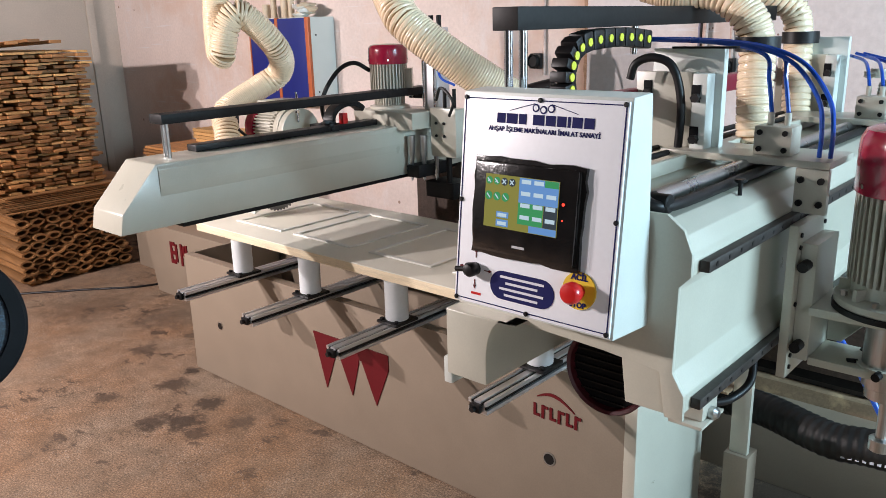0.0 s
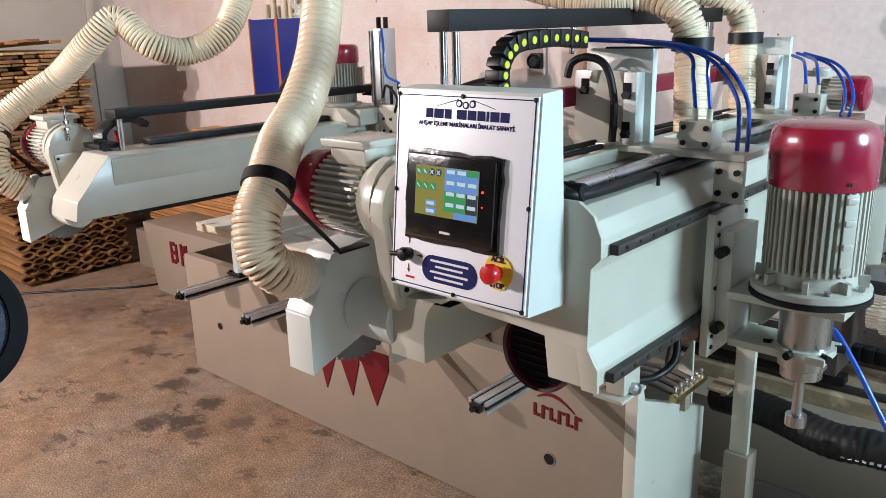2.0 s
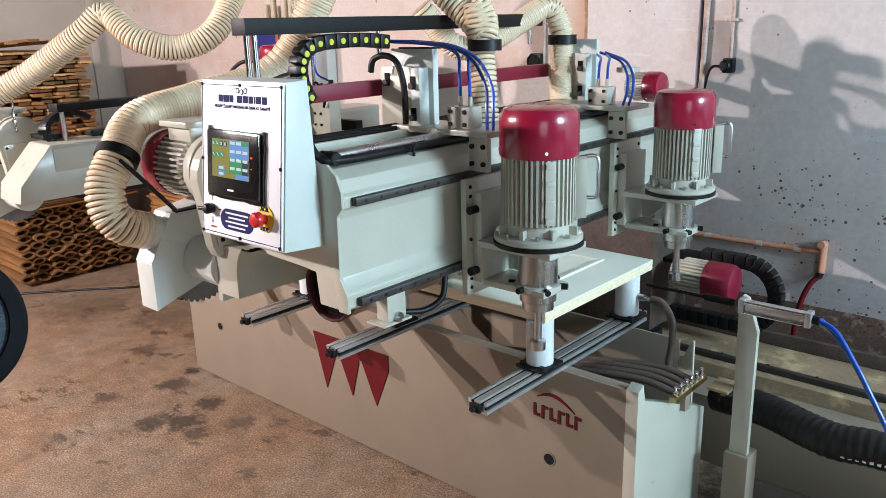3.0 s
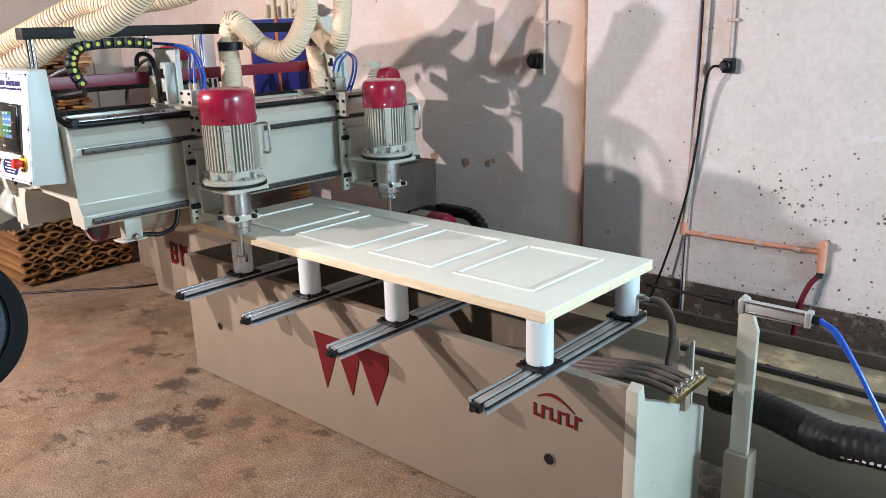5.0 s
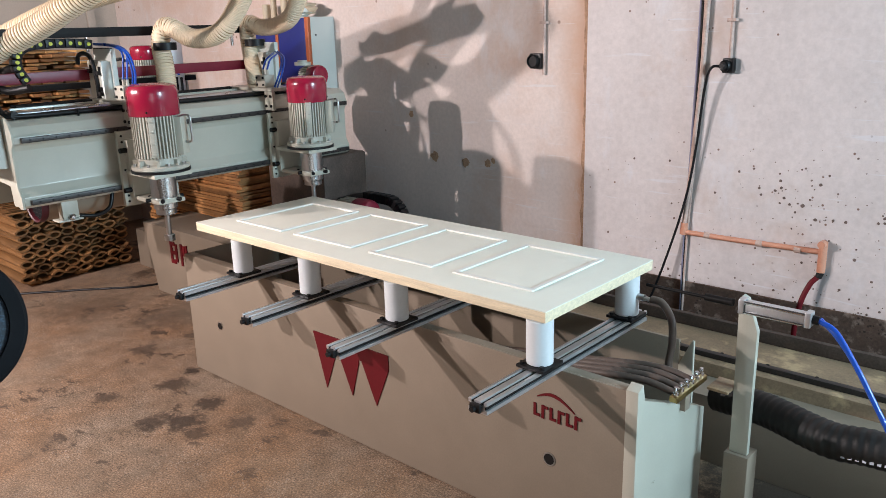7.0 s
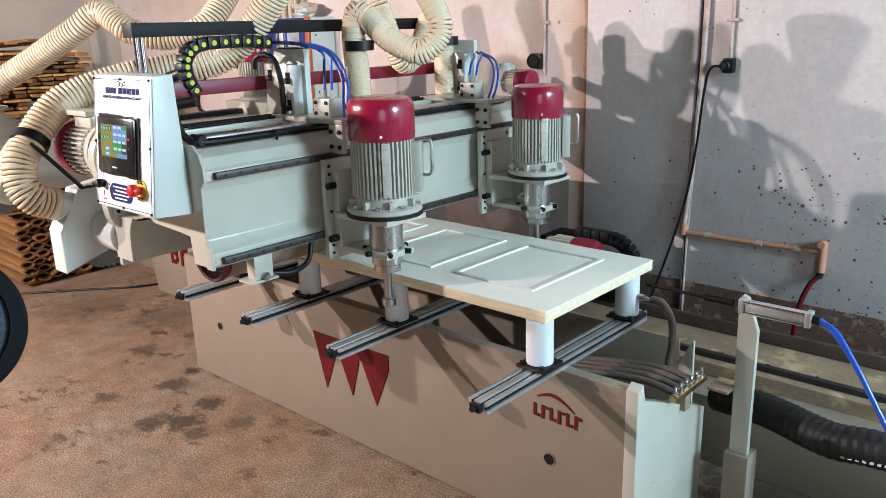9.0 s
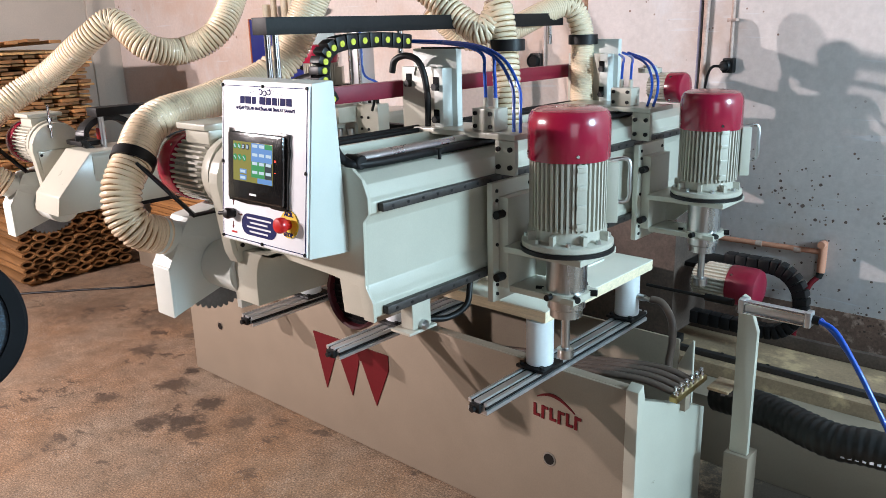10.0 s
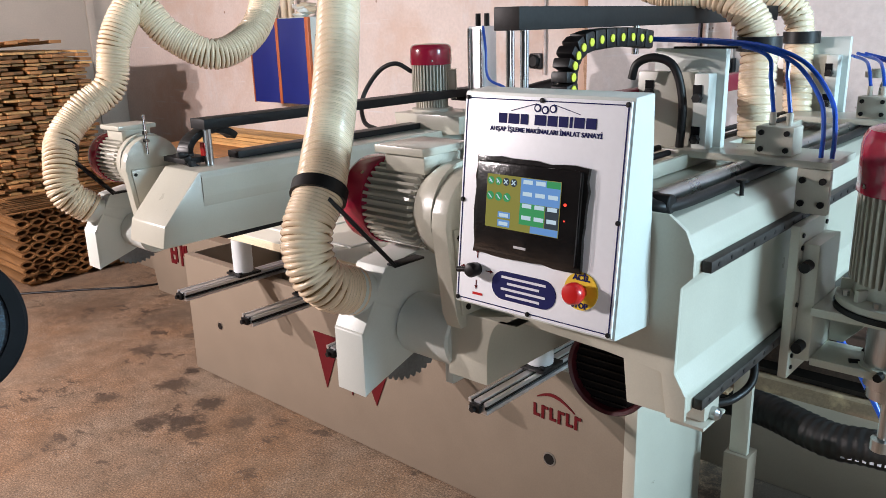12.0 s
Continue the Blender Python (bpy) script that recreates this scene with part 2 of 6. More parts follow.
# ---------------------------------------------------------------- mesh helpers
def box(bm, x0, x1, y0, y1, z0, z1, bevel=0.0, m=None):
    g = bmesh.ops.create_cube(bm, size=1.0)
    t = Matrix.Translation(((x0 + x1) / 2, (y0 + y1) / 2, (z0 + z1) / 2)) @ Matrix.Diagonal((abs(x1 - x0), abs(y1 - y0), abs(z1 - z0), 1))
    bmesh.ops.transform(bm, matrix=(m or Matrix()) @ t, verts=g["verts"])
    if bevel:
        ed = list({e for v in g["verts"] for e in v.link_edges})
        bmesh.ops.bevel(bm, geom=ed, offset=bevel, segments=2, affect="EDGES", profile=0.6)
    return bm


def axes(p0, p1):
    d = Vector(p1) - Vector(p0)
    return Matrix.Translation(p0) @ d.to_track_quat("Z", "Y").to_matrix().to_4x4(), d.length


def lathe(bm, p0, p1, profile, seg=28):
    """Turn a profile of (radius, distance along the axis) round the axis from p0 towards p1."""
    m, _ = axes(p0, p1)
    rings = []
    for r, h in profile:
        rings.append([bm.verts.new(m @ Vector((r * math.cos(a), r * math.sin(a), h))) for a in (2 * math.pi * k / seg for k in range(seg))])
    for a, b in zip(rings, rings[1:]):
        for k in range(seg):
            bm.faces.new((a[k], a[(k + 1) % seg], b[(k + 1) % seg], b[k]))
    bm.faces.new(rings[0][::-1])
    bm.faces.new(rings[-1])
    return bm


def rod(bm, p0, p1, r, seg=16, edge=0.0):
    n = (Vector(p1) - Vector(p0)).length
    prof = [(r, 0), (r, n)] if not edge else [(r - edge, 0), (r, edge), (r, n - edge), (r - edge, n)]
    return lathe(bm, p0, p1, prof, seg)


def prism(bm, pts, axis, a, b, bevel=0.0):
    """A plate: an outline in the plane across axis, from a to b along it."""
    def put(u, v, w):
        return (w, u, v) if axis == "x" else (u, w, v) if axis == "y" else (u, v, w)
    lo = [bm.verts.new(put(u, v, a)) for u, v in pts]
    hi = [bm.verts.new(put(u, v, b)) for u, v in pts]
    n = len(pts)
    fs = [bm.faces.new(lo), bm.faces.new(hi[::-1])]
    for k in range(n):
        fs.append(bm.faces.new((lo[k], hi[k], hi[(k + 1) % n], lo[(k + 1) % n])))
    bmesh.ops.recalc_face_normals(bm, faces=fs)
    if bevel:
        bmesh.ops.bevel(bm, geom=list({e for f in fs for e in f.edges}), offset=bevel, segments=2, affect="EDGES", profile=0.6)
    return bm


def spline(pts, n):
    """A smooth line of n points through pts (Catmull-Rom)."""
    p = [Vector(q) for q in pts]
    p = [p[0] * 2 - p[1]] + p + [p[-1] * 2 - p[-2]]
    out, segs = [], len(p) - 3
    for k in range(n):
        u = k / (n - 1) * segs
        i = min(int(u), segs - 1)
        f = u - i
        a, b, c, d = p[i:i + 4]
        out.append(0.5 * ((2 * b) + (c - a) * f + (2 * a - 5 * b + 4 * c - d) * f * f + (3 * b - a - 3 * c + d) * f ** 3))
    return out


def tube(bm, pts, r, n=40, seg=10, ribs=0.0, pitch=0.02):
    line = spline(pts, n)
    rings, up, run = [], Vector((0.13, 0.2, 1)).normalized(), 0.0
    for k, q in enumerate(line):
        d = (line[min(k + 1, n - 1)] - line[max(k - 1, 0)]).normalized()
        s = d.cross(up)
        s = s.normalized() if s.length > 1e-4 else Vector((1, 0, 0))
        up = s.cross(d).normalized()
        if k:
            run += (q - line[k - 1]).length
        rr = r * (1 + ribs * (0.5 + 0.5 * math.cos(2 * math.pi * run / pitch)))
        rings.append([bm.verts.new(q + (s * math.cos(a) + up * math.sin(a)) * rr) for a in (2 * math.pi * j / seg for j in range(seg))])
    for a, b in zip(rings, rings[1:]):
        for j in range(seg):
            bm.faces.new((a[j], a[(j + 1) % seg], b[(j + 1) % seg], b[j]))
    bm.faces.new(rings[0][::-1])
    bm.faces.new(rings[-1])
    return bm


def mesh_of(name, bm, mat, smooth=True):
    bmesh.ops.recalc_face_normals(bm, faces=bm.faces)
    me = bpy.data.meshes.new(name)
    bm.to_mesh(me)
    bm.free()
    me.materials.append(M[mat])
    if smooth:
        me.polygons.foreach_set("use_smooth", [True] * len(me.polygons))
        me.set_sharp_from_angle(angle=radians(38))
    return me


def part(name, bm, mat, parent, label="", m=None):
    ob = new(name, bm if isinstance(bm, bpy.types.Mesh) else mesh_of(name, bm, mat))
    ob.parent = parent
    if m is not None:
        ob.matrix_basis = m
    return tagged(ob, label)


def thing(name, label, category, group="", m=None, kind=""):
    ob = new(name)
    ob.empty_display_size = 0.1
    if m is not None:
        ob.matrix_basis = m
    return tagged(ob, label, category, group, kind)


def solid(name, bm, mat, label, category, kind="", group="", m=None):
    ob = new(name, mesh_of(name, bm, mat))
    if m is not None:
        ob.matrix_basis = m
    return tagged(ob, label, category, group, kind)


def B():
    return bmesh.new()


def words(name, text, size, mat, parent, m, label="", bold=0.0):
    """Flat lettering, standing in the x-z plane of m and facing -y."""
    cu = bpy.data.curves.new(name, "FONT")
    cu.body, cu.size, cu.extrude, cu.offset = text, size, 0.0006, bold
    cu.align_x, cu.align_y = "CENTER", "CENTER"
    tmp = new("lettering", cu)
    me = bpy.data.meshes.new_from_object(tmp.evaluated_get(bpy.context.evaluated_depsgraph_get()))
    bpy.data.objects.remove(tmp)
    me.materials.clear()
    me.materials.append(M[mat])
    ob = new(name, me)
    ob.parent = parent
    ob.matrix_basis = m @ pose(0, 0, 0, 90, 0, 0)
    return tagged(ob, label)


# ---------------------------------------------------------------- the workshop
XL, YB = -6.13, 1.80
bm = B(); box(bm, XL - 0.2, 5.2, -7.2, YB + 0.2, -0.15, 0)
floor = solid("floor", bm, "concrete", "worn brown concrete floor with dark stains", "floor", "structure")
bm = B(); box(bm, XL - 0.2, -0.967, YB, YB + 0.2, 0, 3.8)
wall_back = solid("wall_north", bm, "plaster", "pinkish rough plastered workshop wall", "wall", "structure")
bm = B(); box(bm, -0.967, 5.2, YB - 0.012, YB + 0.2, 0, 3.8, 0.004)
solid("wall_north_patch", bm, "plaster2", "whiter plastered stretch of the workshop wall", "wall", "structure")
bm = B(); box(bm, -0.955, 5.2, YB - 0.018, YB - 0.0125, 0, 0.485)
solid("wall_dado", bm, "dado", "brown splashed band at the foot of the wall", "wall", "structure")
bm = B(); box(bm, XL - 0.2, XL, -7.2, YB, 0, 3.8)
solid("wall_west", bm, "greywall", "grey-white painted workshop wall", "wall", "structure")
# out of view from here to the ceiling: added shell, dark against bounce
bm = B(); box(bm, XL, 5.2, -7.2, -7.0, 0, 3.8)
solid("wall_south", bm, "low_bounce", "dark unseen workshop wall", "wall", "structure")
bm = B()
box(bm, 5.0, 5.2, -7.0, -6.0, 0, 3.8); box(bm, 5.0, 5.2, -3.2, -0.4, 0, 3.8); box(bm, 5.0, 5.2, 1.5, YB - 0.012, 0, 3.8); box(bm, 5.0, 5.2, -6.0, -3.2, 3.3, 3.8); box(bm, 5.0, 5.2, -0.4, 1.5, 0, 1.8); box(bm, 5.0, 5.2, -0.4, 1.5, 3.4, 3.8)
solid("wall_east", bm, "low_bounce", "dark unseen wall round the gate", "wall", "structure")
bm = B(); box(bm, XL - 0.2, 5.2, -7.2, YB + 0.2, 3.8, 3.95)
solid("ceiling", bm, "low_bounce", "dark unseen workshop ceiling", "ceiling", "structure")


def wall_marks():
    rnd = random.Random(11)
    left, right = [], []
    for k in range(40):
        z = 0.40 + 0.040 * k
        left.append((-0.967 - 0.012 - 0.030 * abs(noise.noise(Vector((0, 0, z * 6)))) - 0.012 * rnd.random(), z))
        right.append((-0.9672, z))
    bm = B(); prism(bm, left + right[::-1], "y", YB - 0.003, YB + 0.001)
    solid("crumbled_plaster_edge", bm, "rustplaster", "crumbling orange-brown edge of the plaster patch", "wall", "structure")
    bm = B()
    for x, z, r in ((-2.10, 0.985, 0.035), (-1.84, 0.97, 0.03), (-1.66, 0.98, 0.026), (-1.62, 1.0, 0.018), (-2.3, 1.25, 0.02)):
        prism(bm, [(x + r * (0.7 + 0.5 * rnd.random()) * math.cos(a), z + r * (0.7 + 0.5 * rnd.random()) * math.sin(a)) for a in (2 * math.pi * j / 14 for j in range(14))], "y", YB - 0.0015, YB + 0.001)
    solid("plaster_scars", bm, "rustplaster", "small brown scars in the plaster", "wall", "structure")
    bm = B()
    for k in range(420):
        if k < 36:
            x, z, r = rnd.gauss(0.21, 0.15), rnd.gauss(0.98, 0.07), 0.003 + 0.006 * rnd.random() ** 2
            z -= 0.25 * (x - 0.21)
        else:
            x, z, r = -0.9 + 2.2 * rnd.random() ** 0.6, 0.485 + 0.75 * rnd.random() ** 2.0, 0.0018 + 0.005 * rnd.random() ** 3
        prism(bm, [(x + r * (0.8 + 0.4 * rnd.random()) * math.cos(a), z + r * (0.8 + 0.4 * rnd.random()) * math.sin(a)) for a in (2 * math.pi * j / 8 for j in range(8))], "y", YB - 0.0135, YB - 0.0115)
    tagged(solid("paint_splashes", bm, "splash", "dark brown splashes on the whitewashed wall", "splashes"), kind="stuff")


wall_marks()


def wall_door():
    d = tagged(thing("door_1", "pale grey flush panel door in the wall", "door"), kind="structure")
    bm = B(); box(bm, XL, XL + 0.03, 0.35, 1.50, 0, 2.10, 0.006)
    part("door_leaf", bm, "greywall", d)
    bm = B(); box(bm, XL, XL + 0.05, 1.50, 1.57, 0, 2.17, 0.006); box(bm, XL, XL + 0.05, 0.28, 0.35, 0, 2.17, 0.006)
    part("door_frame", bm, "greywall", d)


wall_door()


def socket(x, z, conduit_x, label, plug):
    s = thing("wall_socket", label, "socket")
    y = YB - (0.012 if x > -0.967 else 0)
    bm = B(); w, h = (0.026, 0.034) if plug else (0.038, 0.042)
    box(bm, x - w, x + w, y - 0.04, y, z - h, z + h, 0.006)
    part("housing", bm, "black", s)
    bm = B(); lathe(bm, (x - 0.008, y - 0.04, z), (x - 0.008, y - 1, z), [(w, 0), (w, 0.016), (w - 0.006, 0.022), (w - 0.008, 0.010)])
    part("cover_ring", bm, "iron" if not plug else "black", s)
    bm = B(); rod(bm, (conduit_x, y - 0.014, z + h if plug else z - 0.075), (conduit_x, y - 0.014, 3.7), 0.009)
    part("conduit", bm, "conduit", s)
    for k in range(3):
        bm = B(); box(bm, conduit_x - 0.022, conduit_x + 0.022, y - 0.03, y, z + 0.2 + 0.55 * k, z + 0.215 + 0.55 * k, 0.003)
        part("clip", bm, "conduit", s)


socket(-1.285, 1.60, -1.242, "black round wall socket with grey conduit", False)
socket(-0.177, 1.59, -0.176, "black wall socket with a plug and pink conduit", True)


def wall_services():
    w = YB - 0.012
    s = thing("power_cable", "black cable plugged into the wall socket, hanging down", "cable")
    bm = B(); tube(bm, [(-0.18, w - 0.06, 1.585), (-0.235, w - 0.09, 1.58), (-0.275, w - 0.06, 1.46), (-0.305, w - 0.04, 1.2), (-0.345, w - 0.04, 0.93), (-0.42, w - 0.06, 0.62), (-0.50, w - 0.10, 0.34), (-0.6, w - 0.2, 0.02)], 0.0065, 60, 8)
    part("cable", bm, "black", s)
    bm = B(); lathe(bm, (-0.187, w - 0.045, 1.59), (-0.187, w - 1, 1.59), [(0.018, 0), (0.018, 0.02), (0.011, 0.04)])
    part("plug", bm, "black", s)
    s = thing("cable_bundle", "dark blue-grey cables running down the wall", "cable")
    for k, (dx, mat) in enumerate([(0.0, "lilac"), (0.012, "iron"), (0.022, "conduit")]):
        bm = B(); tube(bm, [(-0.337 + dx, w - 0.012, 3.7), (-0.337 + dx, w - 0.012, 1.9), (-0.343 + dx, w - 0.012, 1.2), (-0.352 + dx * 0.6, w - 0.012, 0.7), (-0.350 + dx * 0.3, w - 0.012, 0.02)], 0.0065, 50, 8)
        part("cable", bm, mat, s)
    s = thing("water_pipe", "pinkish plastic pipe with elbow and tap along the wall", "pipe")
    bm = B(); tube(bm, [(-0.300, w - 0.02, 3.7), (-0.300, w - 0.02, 1.9), (-0.325, w - 0.02, 1.2), (-0.352, w - 0.02, 0.80)], 0.0125, 40, 12)
    part("riser", bm, "conduit", s)
    bm = B(); lathe(bm, (-0.352, w - 0.02, 0.80), (-0.354, w - 0.02, 0.72), [(0.018, 0), (0.018, 0.03), (0.02, 0.03), (0.02, 0.06)])
    part("elbow", bm, "pipe", s)
    bm = B(); tube(bm, [(-0.358, w - 0.022, 0.752), (-0.1, w - 0.022, 0.752), (0.15, w - 0.022, 0.756), (0.325, w - 0.022, 0.758)], 0.013, 30, 12)
    part("run", bm, "pipe", s)
    for x in (-0.24, 0.02, 0.2):
        bm = B(); rod(bm, (x, w - 0.022, 0.7525), (x + 0.03, w - 0.022, 0.7525), 0.016)
        part("coupling", bm, "conduit", s)
    bm = B(); rod(bm, (0.325, w - 0.022, 0.81), (0.325, w - 0.022, 0.66), 0.019, 16, 0.004); rod(bm, (0.325, w - 0.022, 0.80), (0.325, w - 0.06, 0.80), 0.017)
    part("tee", bm, "pipe", s)
    bm = B(); rod(bm, (0.325, w - 0.022, 0.66), (0.318, w - 0.03, 0.635), 0.016)
    part("nipple", bm, "iron", s)
    s = thing("red_hose", "dark red rubber hose hanging from the pipe tee", "hose")
    bm = B(); tube(bm, [(0.318, w - 0.03, 0.64), (0.29, w - 0.05, 0.60), (0.262, w - 0.07, 0.5), (0.25, w - 0.08, 0.35), (0.25, w - 0.08, 0.02)], 0.0125, 30, 10)
    part("hose", bm, "print_red", s)


wall_services()


def wall_cabinet():
    c = thing("wall_cabinet", "blue wall cabinet with orange edging and pale grey side", "cabinet")
    x0, x1, y0, y1, z0, z1 = -3.70, -3.02, 1.57, YB, 1.29, 1.885
    bm = B(); box(bm, x0, x1, y0 + 0.02, y1, z0, z1, 0.004)
    part("body", bm, "boxgrey", c)
    xm = x0 + 0.33
    for a, b in ((x0 + 0.012, xm - 0.022), (xm + 0.012, x1 - 0.04)):
        bm = B(); box(bm, a, b, y0, y0 + 0.018, z0 + 0.005, z1 - 0.005, 0.003)
        part("door", bm, "cabinet_blue", c)
    for a, b in ((x0 - 0.004, x0 + 0.010), (xm - 0.02, xm + 0.010), (x1 - 0.038, x1 + 0.002)):
        bm = B(); box(bm, a, b, y0 - 0.003, y0 + 0.018, z0, z1, 0.003)
        part("edge_strip", bm, "orange", c)
    for z in (z0 + 0.09, z1 - 0.12):
        bm = B(); rod(bm, (x1, y0 + 0.06, z), (x1 + 0.004, y0 + 0.06, z), 0.006)
        part("screw_cap", bm, "iron", c)
    o = thing("cardboard_roll", "pale rolls and pipes lying on the cabinet", "roll")
    for x, r, h in ((-3.62, 0.03, 0.10), (-3.53, 0.022, 0.2), (-3.40, 0.03, 0.16), (-3.33, 0.022, 0.22)):
        bm = B(); rod(bm, (x, 1.68, z1), (x, 1.68, z1 + h), r, 14, 0.003)
        part("roll", bm, "paper", o)
    o = thing("rag_heap", "crumpled pale rags lying on the cabinet", "rags")
    for k in range(6):
        bm = B(); bmesh.ops.create_icosphere(bm, subdivisions=2, radius=0.05)
        for v in bm.verts:
            v.co = Vector((v.co.x * 1.5, v.co.y, v.co.z * 0.38)) + 0.018 * noise.noise_vector(v.co * 30 + Vector((k, 0, 0)))
        part("rag", bm, "paper" if k % 2 else "boxgrey", o, m=pose(-3.2 + 0.025 * (k % 4) + 0.02 * k / 6, 1.66 + 0.02 * (k % 2), z1 + 0.02 + 0.012 * k, 0, 0, 50 * k))


wall_cabinet()


# ---------------------------------------------------------------- timber along the wall
def timber_stack():
    rnd = random.Random(3)
    s = thing("timber_stack", "tall stack of brown mouldings and laths on the floor", "timber stack")
    flat = B(); box(flat, 0, 1.25, 0, 0.085, 0, 0.022, 0.003)
    flat = mesh_of("board", flat, "board", False)
    pale = B(); box(pale, 0, 1.25, 0, 0.085, 0, 0.016, 0.003)
    pale = mesh_of("lath", pale, "lath", False)
    arc = B()
    n = 7
    out = [(0.052 * math.cos(a), 0.030 * math.sin(a)) for a in (math.pi * k / n for k in range(n + 1))]
    inn = [(0.036 * math.cos(a), 0.017 * math.sin(a)) for a in (math.pi * k / n for k in range(n, -1, -1))]
    prism(arc, out + inn, "x", 0, 1.25)
    arc = mesh_of("moulding", arc, "roll", False)
    sheet = B(); box(sheet, 0, 1.3, 0, 1.0, 0, 0.009, 0.002)
    sheet = mesh_of("sheet", sheet, "roll", False)
    x0 = -4.72 - 1.25
    z = 0.03
    bm = B()
    for y in (0.15, 0.5, 0.85):
        box(bm, x0, -4.75, y, y + 0.09, 0, 0.03, 0.003)
    part("bearer", bm, "board", s)
    for row in range(9):
        for k in range(8):
            y = 0.13 + 0.106 * k + rnd.uniform(-0.008, 0.008) + (0.02 if row % 2 else 0)
            lean = rnd.uniform(-6, 6)
            part("moulding", arc, "", s, m=pose(x0 + rnd.uniform(-0.02, 0.05), y, z + 0.0302, lean, 0, 0))
            part("moulding", arc, "", s, m=pose(x0 + rnd.uniform(-0.02, 0.05), y, z + 0.0300, 180 + lean, 0, 0))
        z += 0.0605
    for k in range(10):
        part("sheet", sheet, "", s, m=pose(x0 - 0.03 + rnd.uniform(0, 0.05), 0.02 + rnd.uniform(-0.02, 0.04), z, 0, 0, rnd.uniform(-0.6, 0.6)))
        z += 0.0125
    layer = 0
    while z < 1.70:
        mesh = flat if layer % 3 else pale
        for k in range(9):
            y = 0.0 + 0.092 * k + rnd.uniform(-0.012, 0.012)
            if rnd.random() < 0.07:
                continue
            part("board" if layer % 3 else "lath", mesh, "", s, m=pose(x0 - 0.05 + rnd.uniform(-0.04, 0.09), y, z, rnd.uniform(-3, 3), 0, rnd.uniform(-0.8, 0.8)))
        z += 0.029 if layer % 3 else 0.024
        layer += 1
    for k in range(5):
        part("board", flat, "", s, m=pose(x0 - 0.02, 0.06 + 0.11 * k, z + 0.004 + 0.012 * (k % 2), 0, -2, 2 * k - 5))


timber_stack()


def low_pile():
    rnd = random.Random(5)
    s = thing("board_pile", "low pile of light brown boards beside the wall", "timber pile")
    one = B(); box(one, 0, 1.3, 0, 0.62, 0, 0.018, 0.002)
    one = mesh_of("board", one, "board", False)
    lath = B(); box(lath, 0, 1.3, 0, 0.07, 0, 0.025, 0.003)
    lath = mesh_of("lath", lath, "lath", False)
    z = 0.06
    for y in (1.12, 1.40, 1.68):
        bm = B(); box(bm, -4.65, -3.3, y, y + 0.07, 0, 0.06, 0.003)
        part("bearer", bm, "board", s)
    while z < 0.93:
        part("board", one, "", s, m=pose(-4.64 + rnd.uniform(-0.02, 0.03), 1.12 + rnd.uniform(-0.015, 0.015), z, 0, 0, rnd.uniform(-0.5, 0.5)))
        z += 0.021
    for k in range(4):
        for j in range(3):
            part("lath", lath, "", s, m=pose(-4.5 + rnd.uniform(-0.03, 0.03), 1.50 + 0.075 * j, z + 0.027 * k, 0, 0, rnd.uniform(-1, 1)))


low_pile()


def floor_wheel():
    w = thing("disc_stand", "black-rimmed disc with dark blue flecked face on a post", "stand", m=pose(0.4685, -1.7710, 0))
    e, a = Vector((0, 0, 1.5285)), Vector((0.86, -0.239, 1.5285 + 0.275))
    bm = B(); lathe(bm, e, a, [(0.0234, -0.016), (0.0702, -0.016), (0.0784, -0.010), (0.0796, 0.004), (0.0760, 0.008), (0.0626, 0.009), (0.0614, 0.004)], 64)
    part("rim", bm, "pitch", w)
    bm = B(); lathe(bm, e, a, [(0.0234, -0.004), (0.0617, -0.004), (0.0617, 0.004), (0.0480, 0.006), (0.0468, 0.002)], 64)
    part("face_ring", bm, "tyre", w)
    bm = B(); lathe(bm, e, a, [(0.0234, -0.004), (0.0462, -0.004), (0.0462, 0.003), (0.0421, 0.004), (0.0410, 0.002)], 64)
    part("groove", bm, "pitch", w)
    bm = B(); lathe(bm, e, a, [(0.0117, -0.004), (0.0407, -0.004), (0.0407, 0.003), (0.0117, 0.007)], 64)
    part("hub", bm, "tyre", w)
    bm = B(); tube(bm, [(-0.015, -0.012, 1.50), (-0.04, -0.035, 1.46), (-0.12, -0.11, 1.35), (-0.16, -0.14, 0.9), (-0.16, -0.14, 0.02)], 0.010, 30); lathe(bm, (-0.16, -0.14, 0), (-0.16, -0.14, 1), [(0.10, 0), (0.10, 0.012), (0.03, 0.02)], 32)
    part("post", bm, "iron", w)


floor_wheel()
bm = B(); tube(bm, [(-4.62, -0.02, 0.008), (-4.3, 0.35, 0.008), (-4.05, 0.62, 0.008), (-3.9, 0.9, 0.008), (-3.6, 1.1, 0.008)], 0.008, 30, 8)
solid("floor_cable", bm, "black", "black cable lying on the concrete floor", "cable")


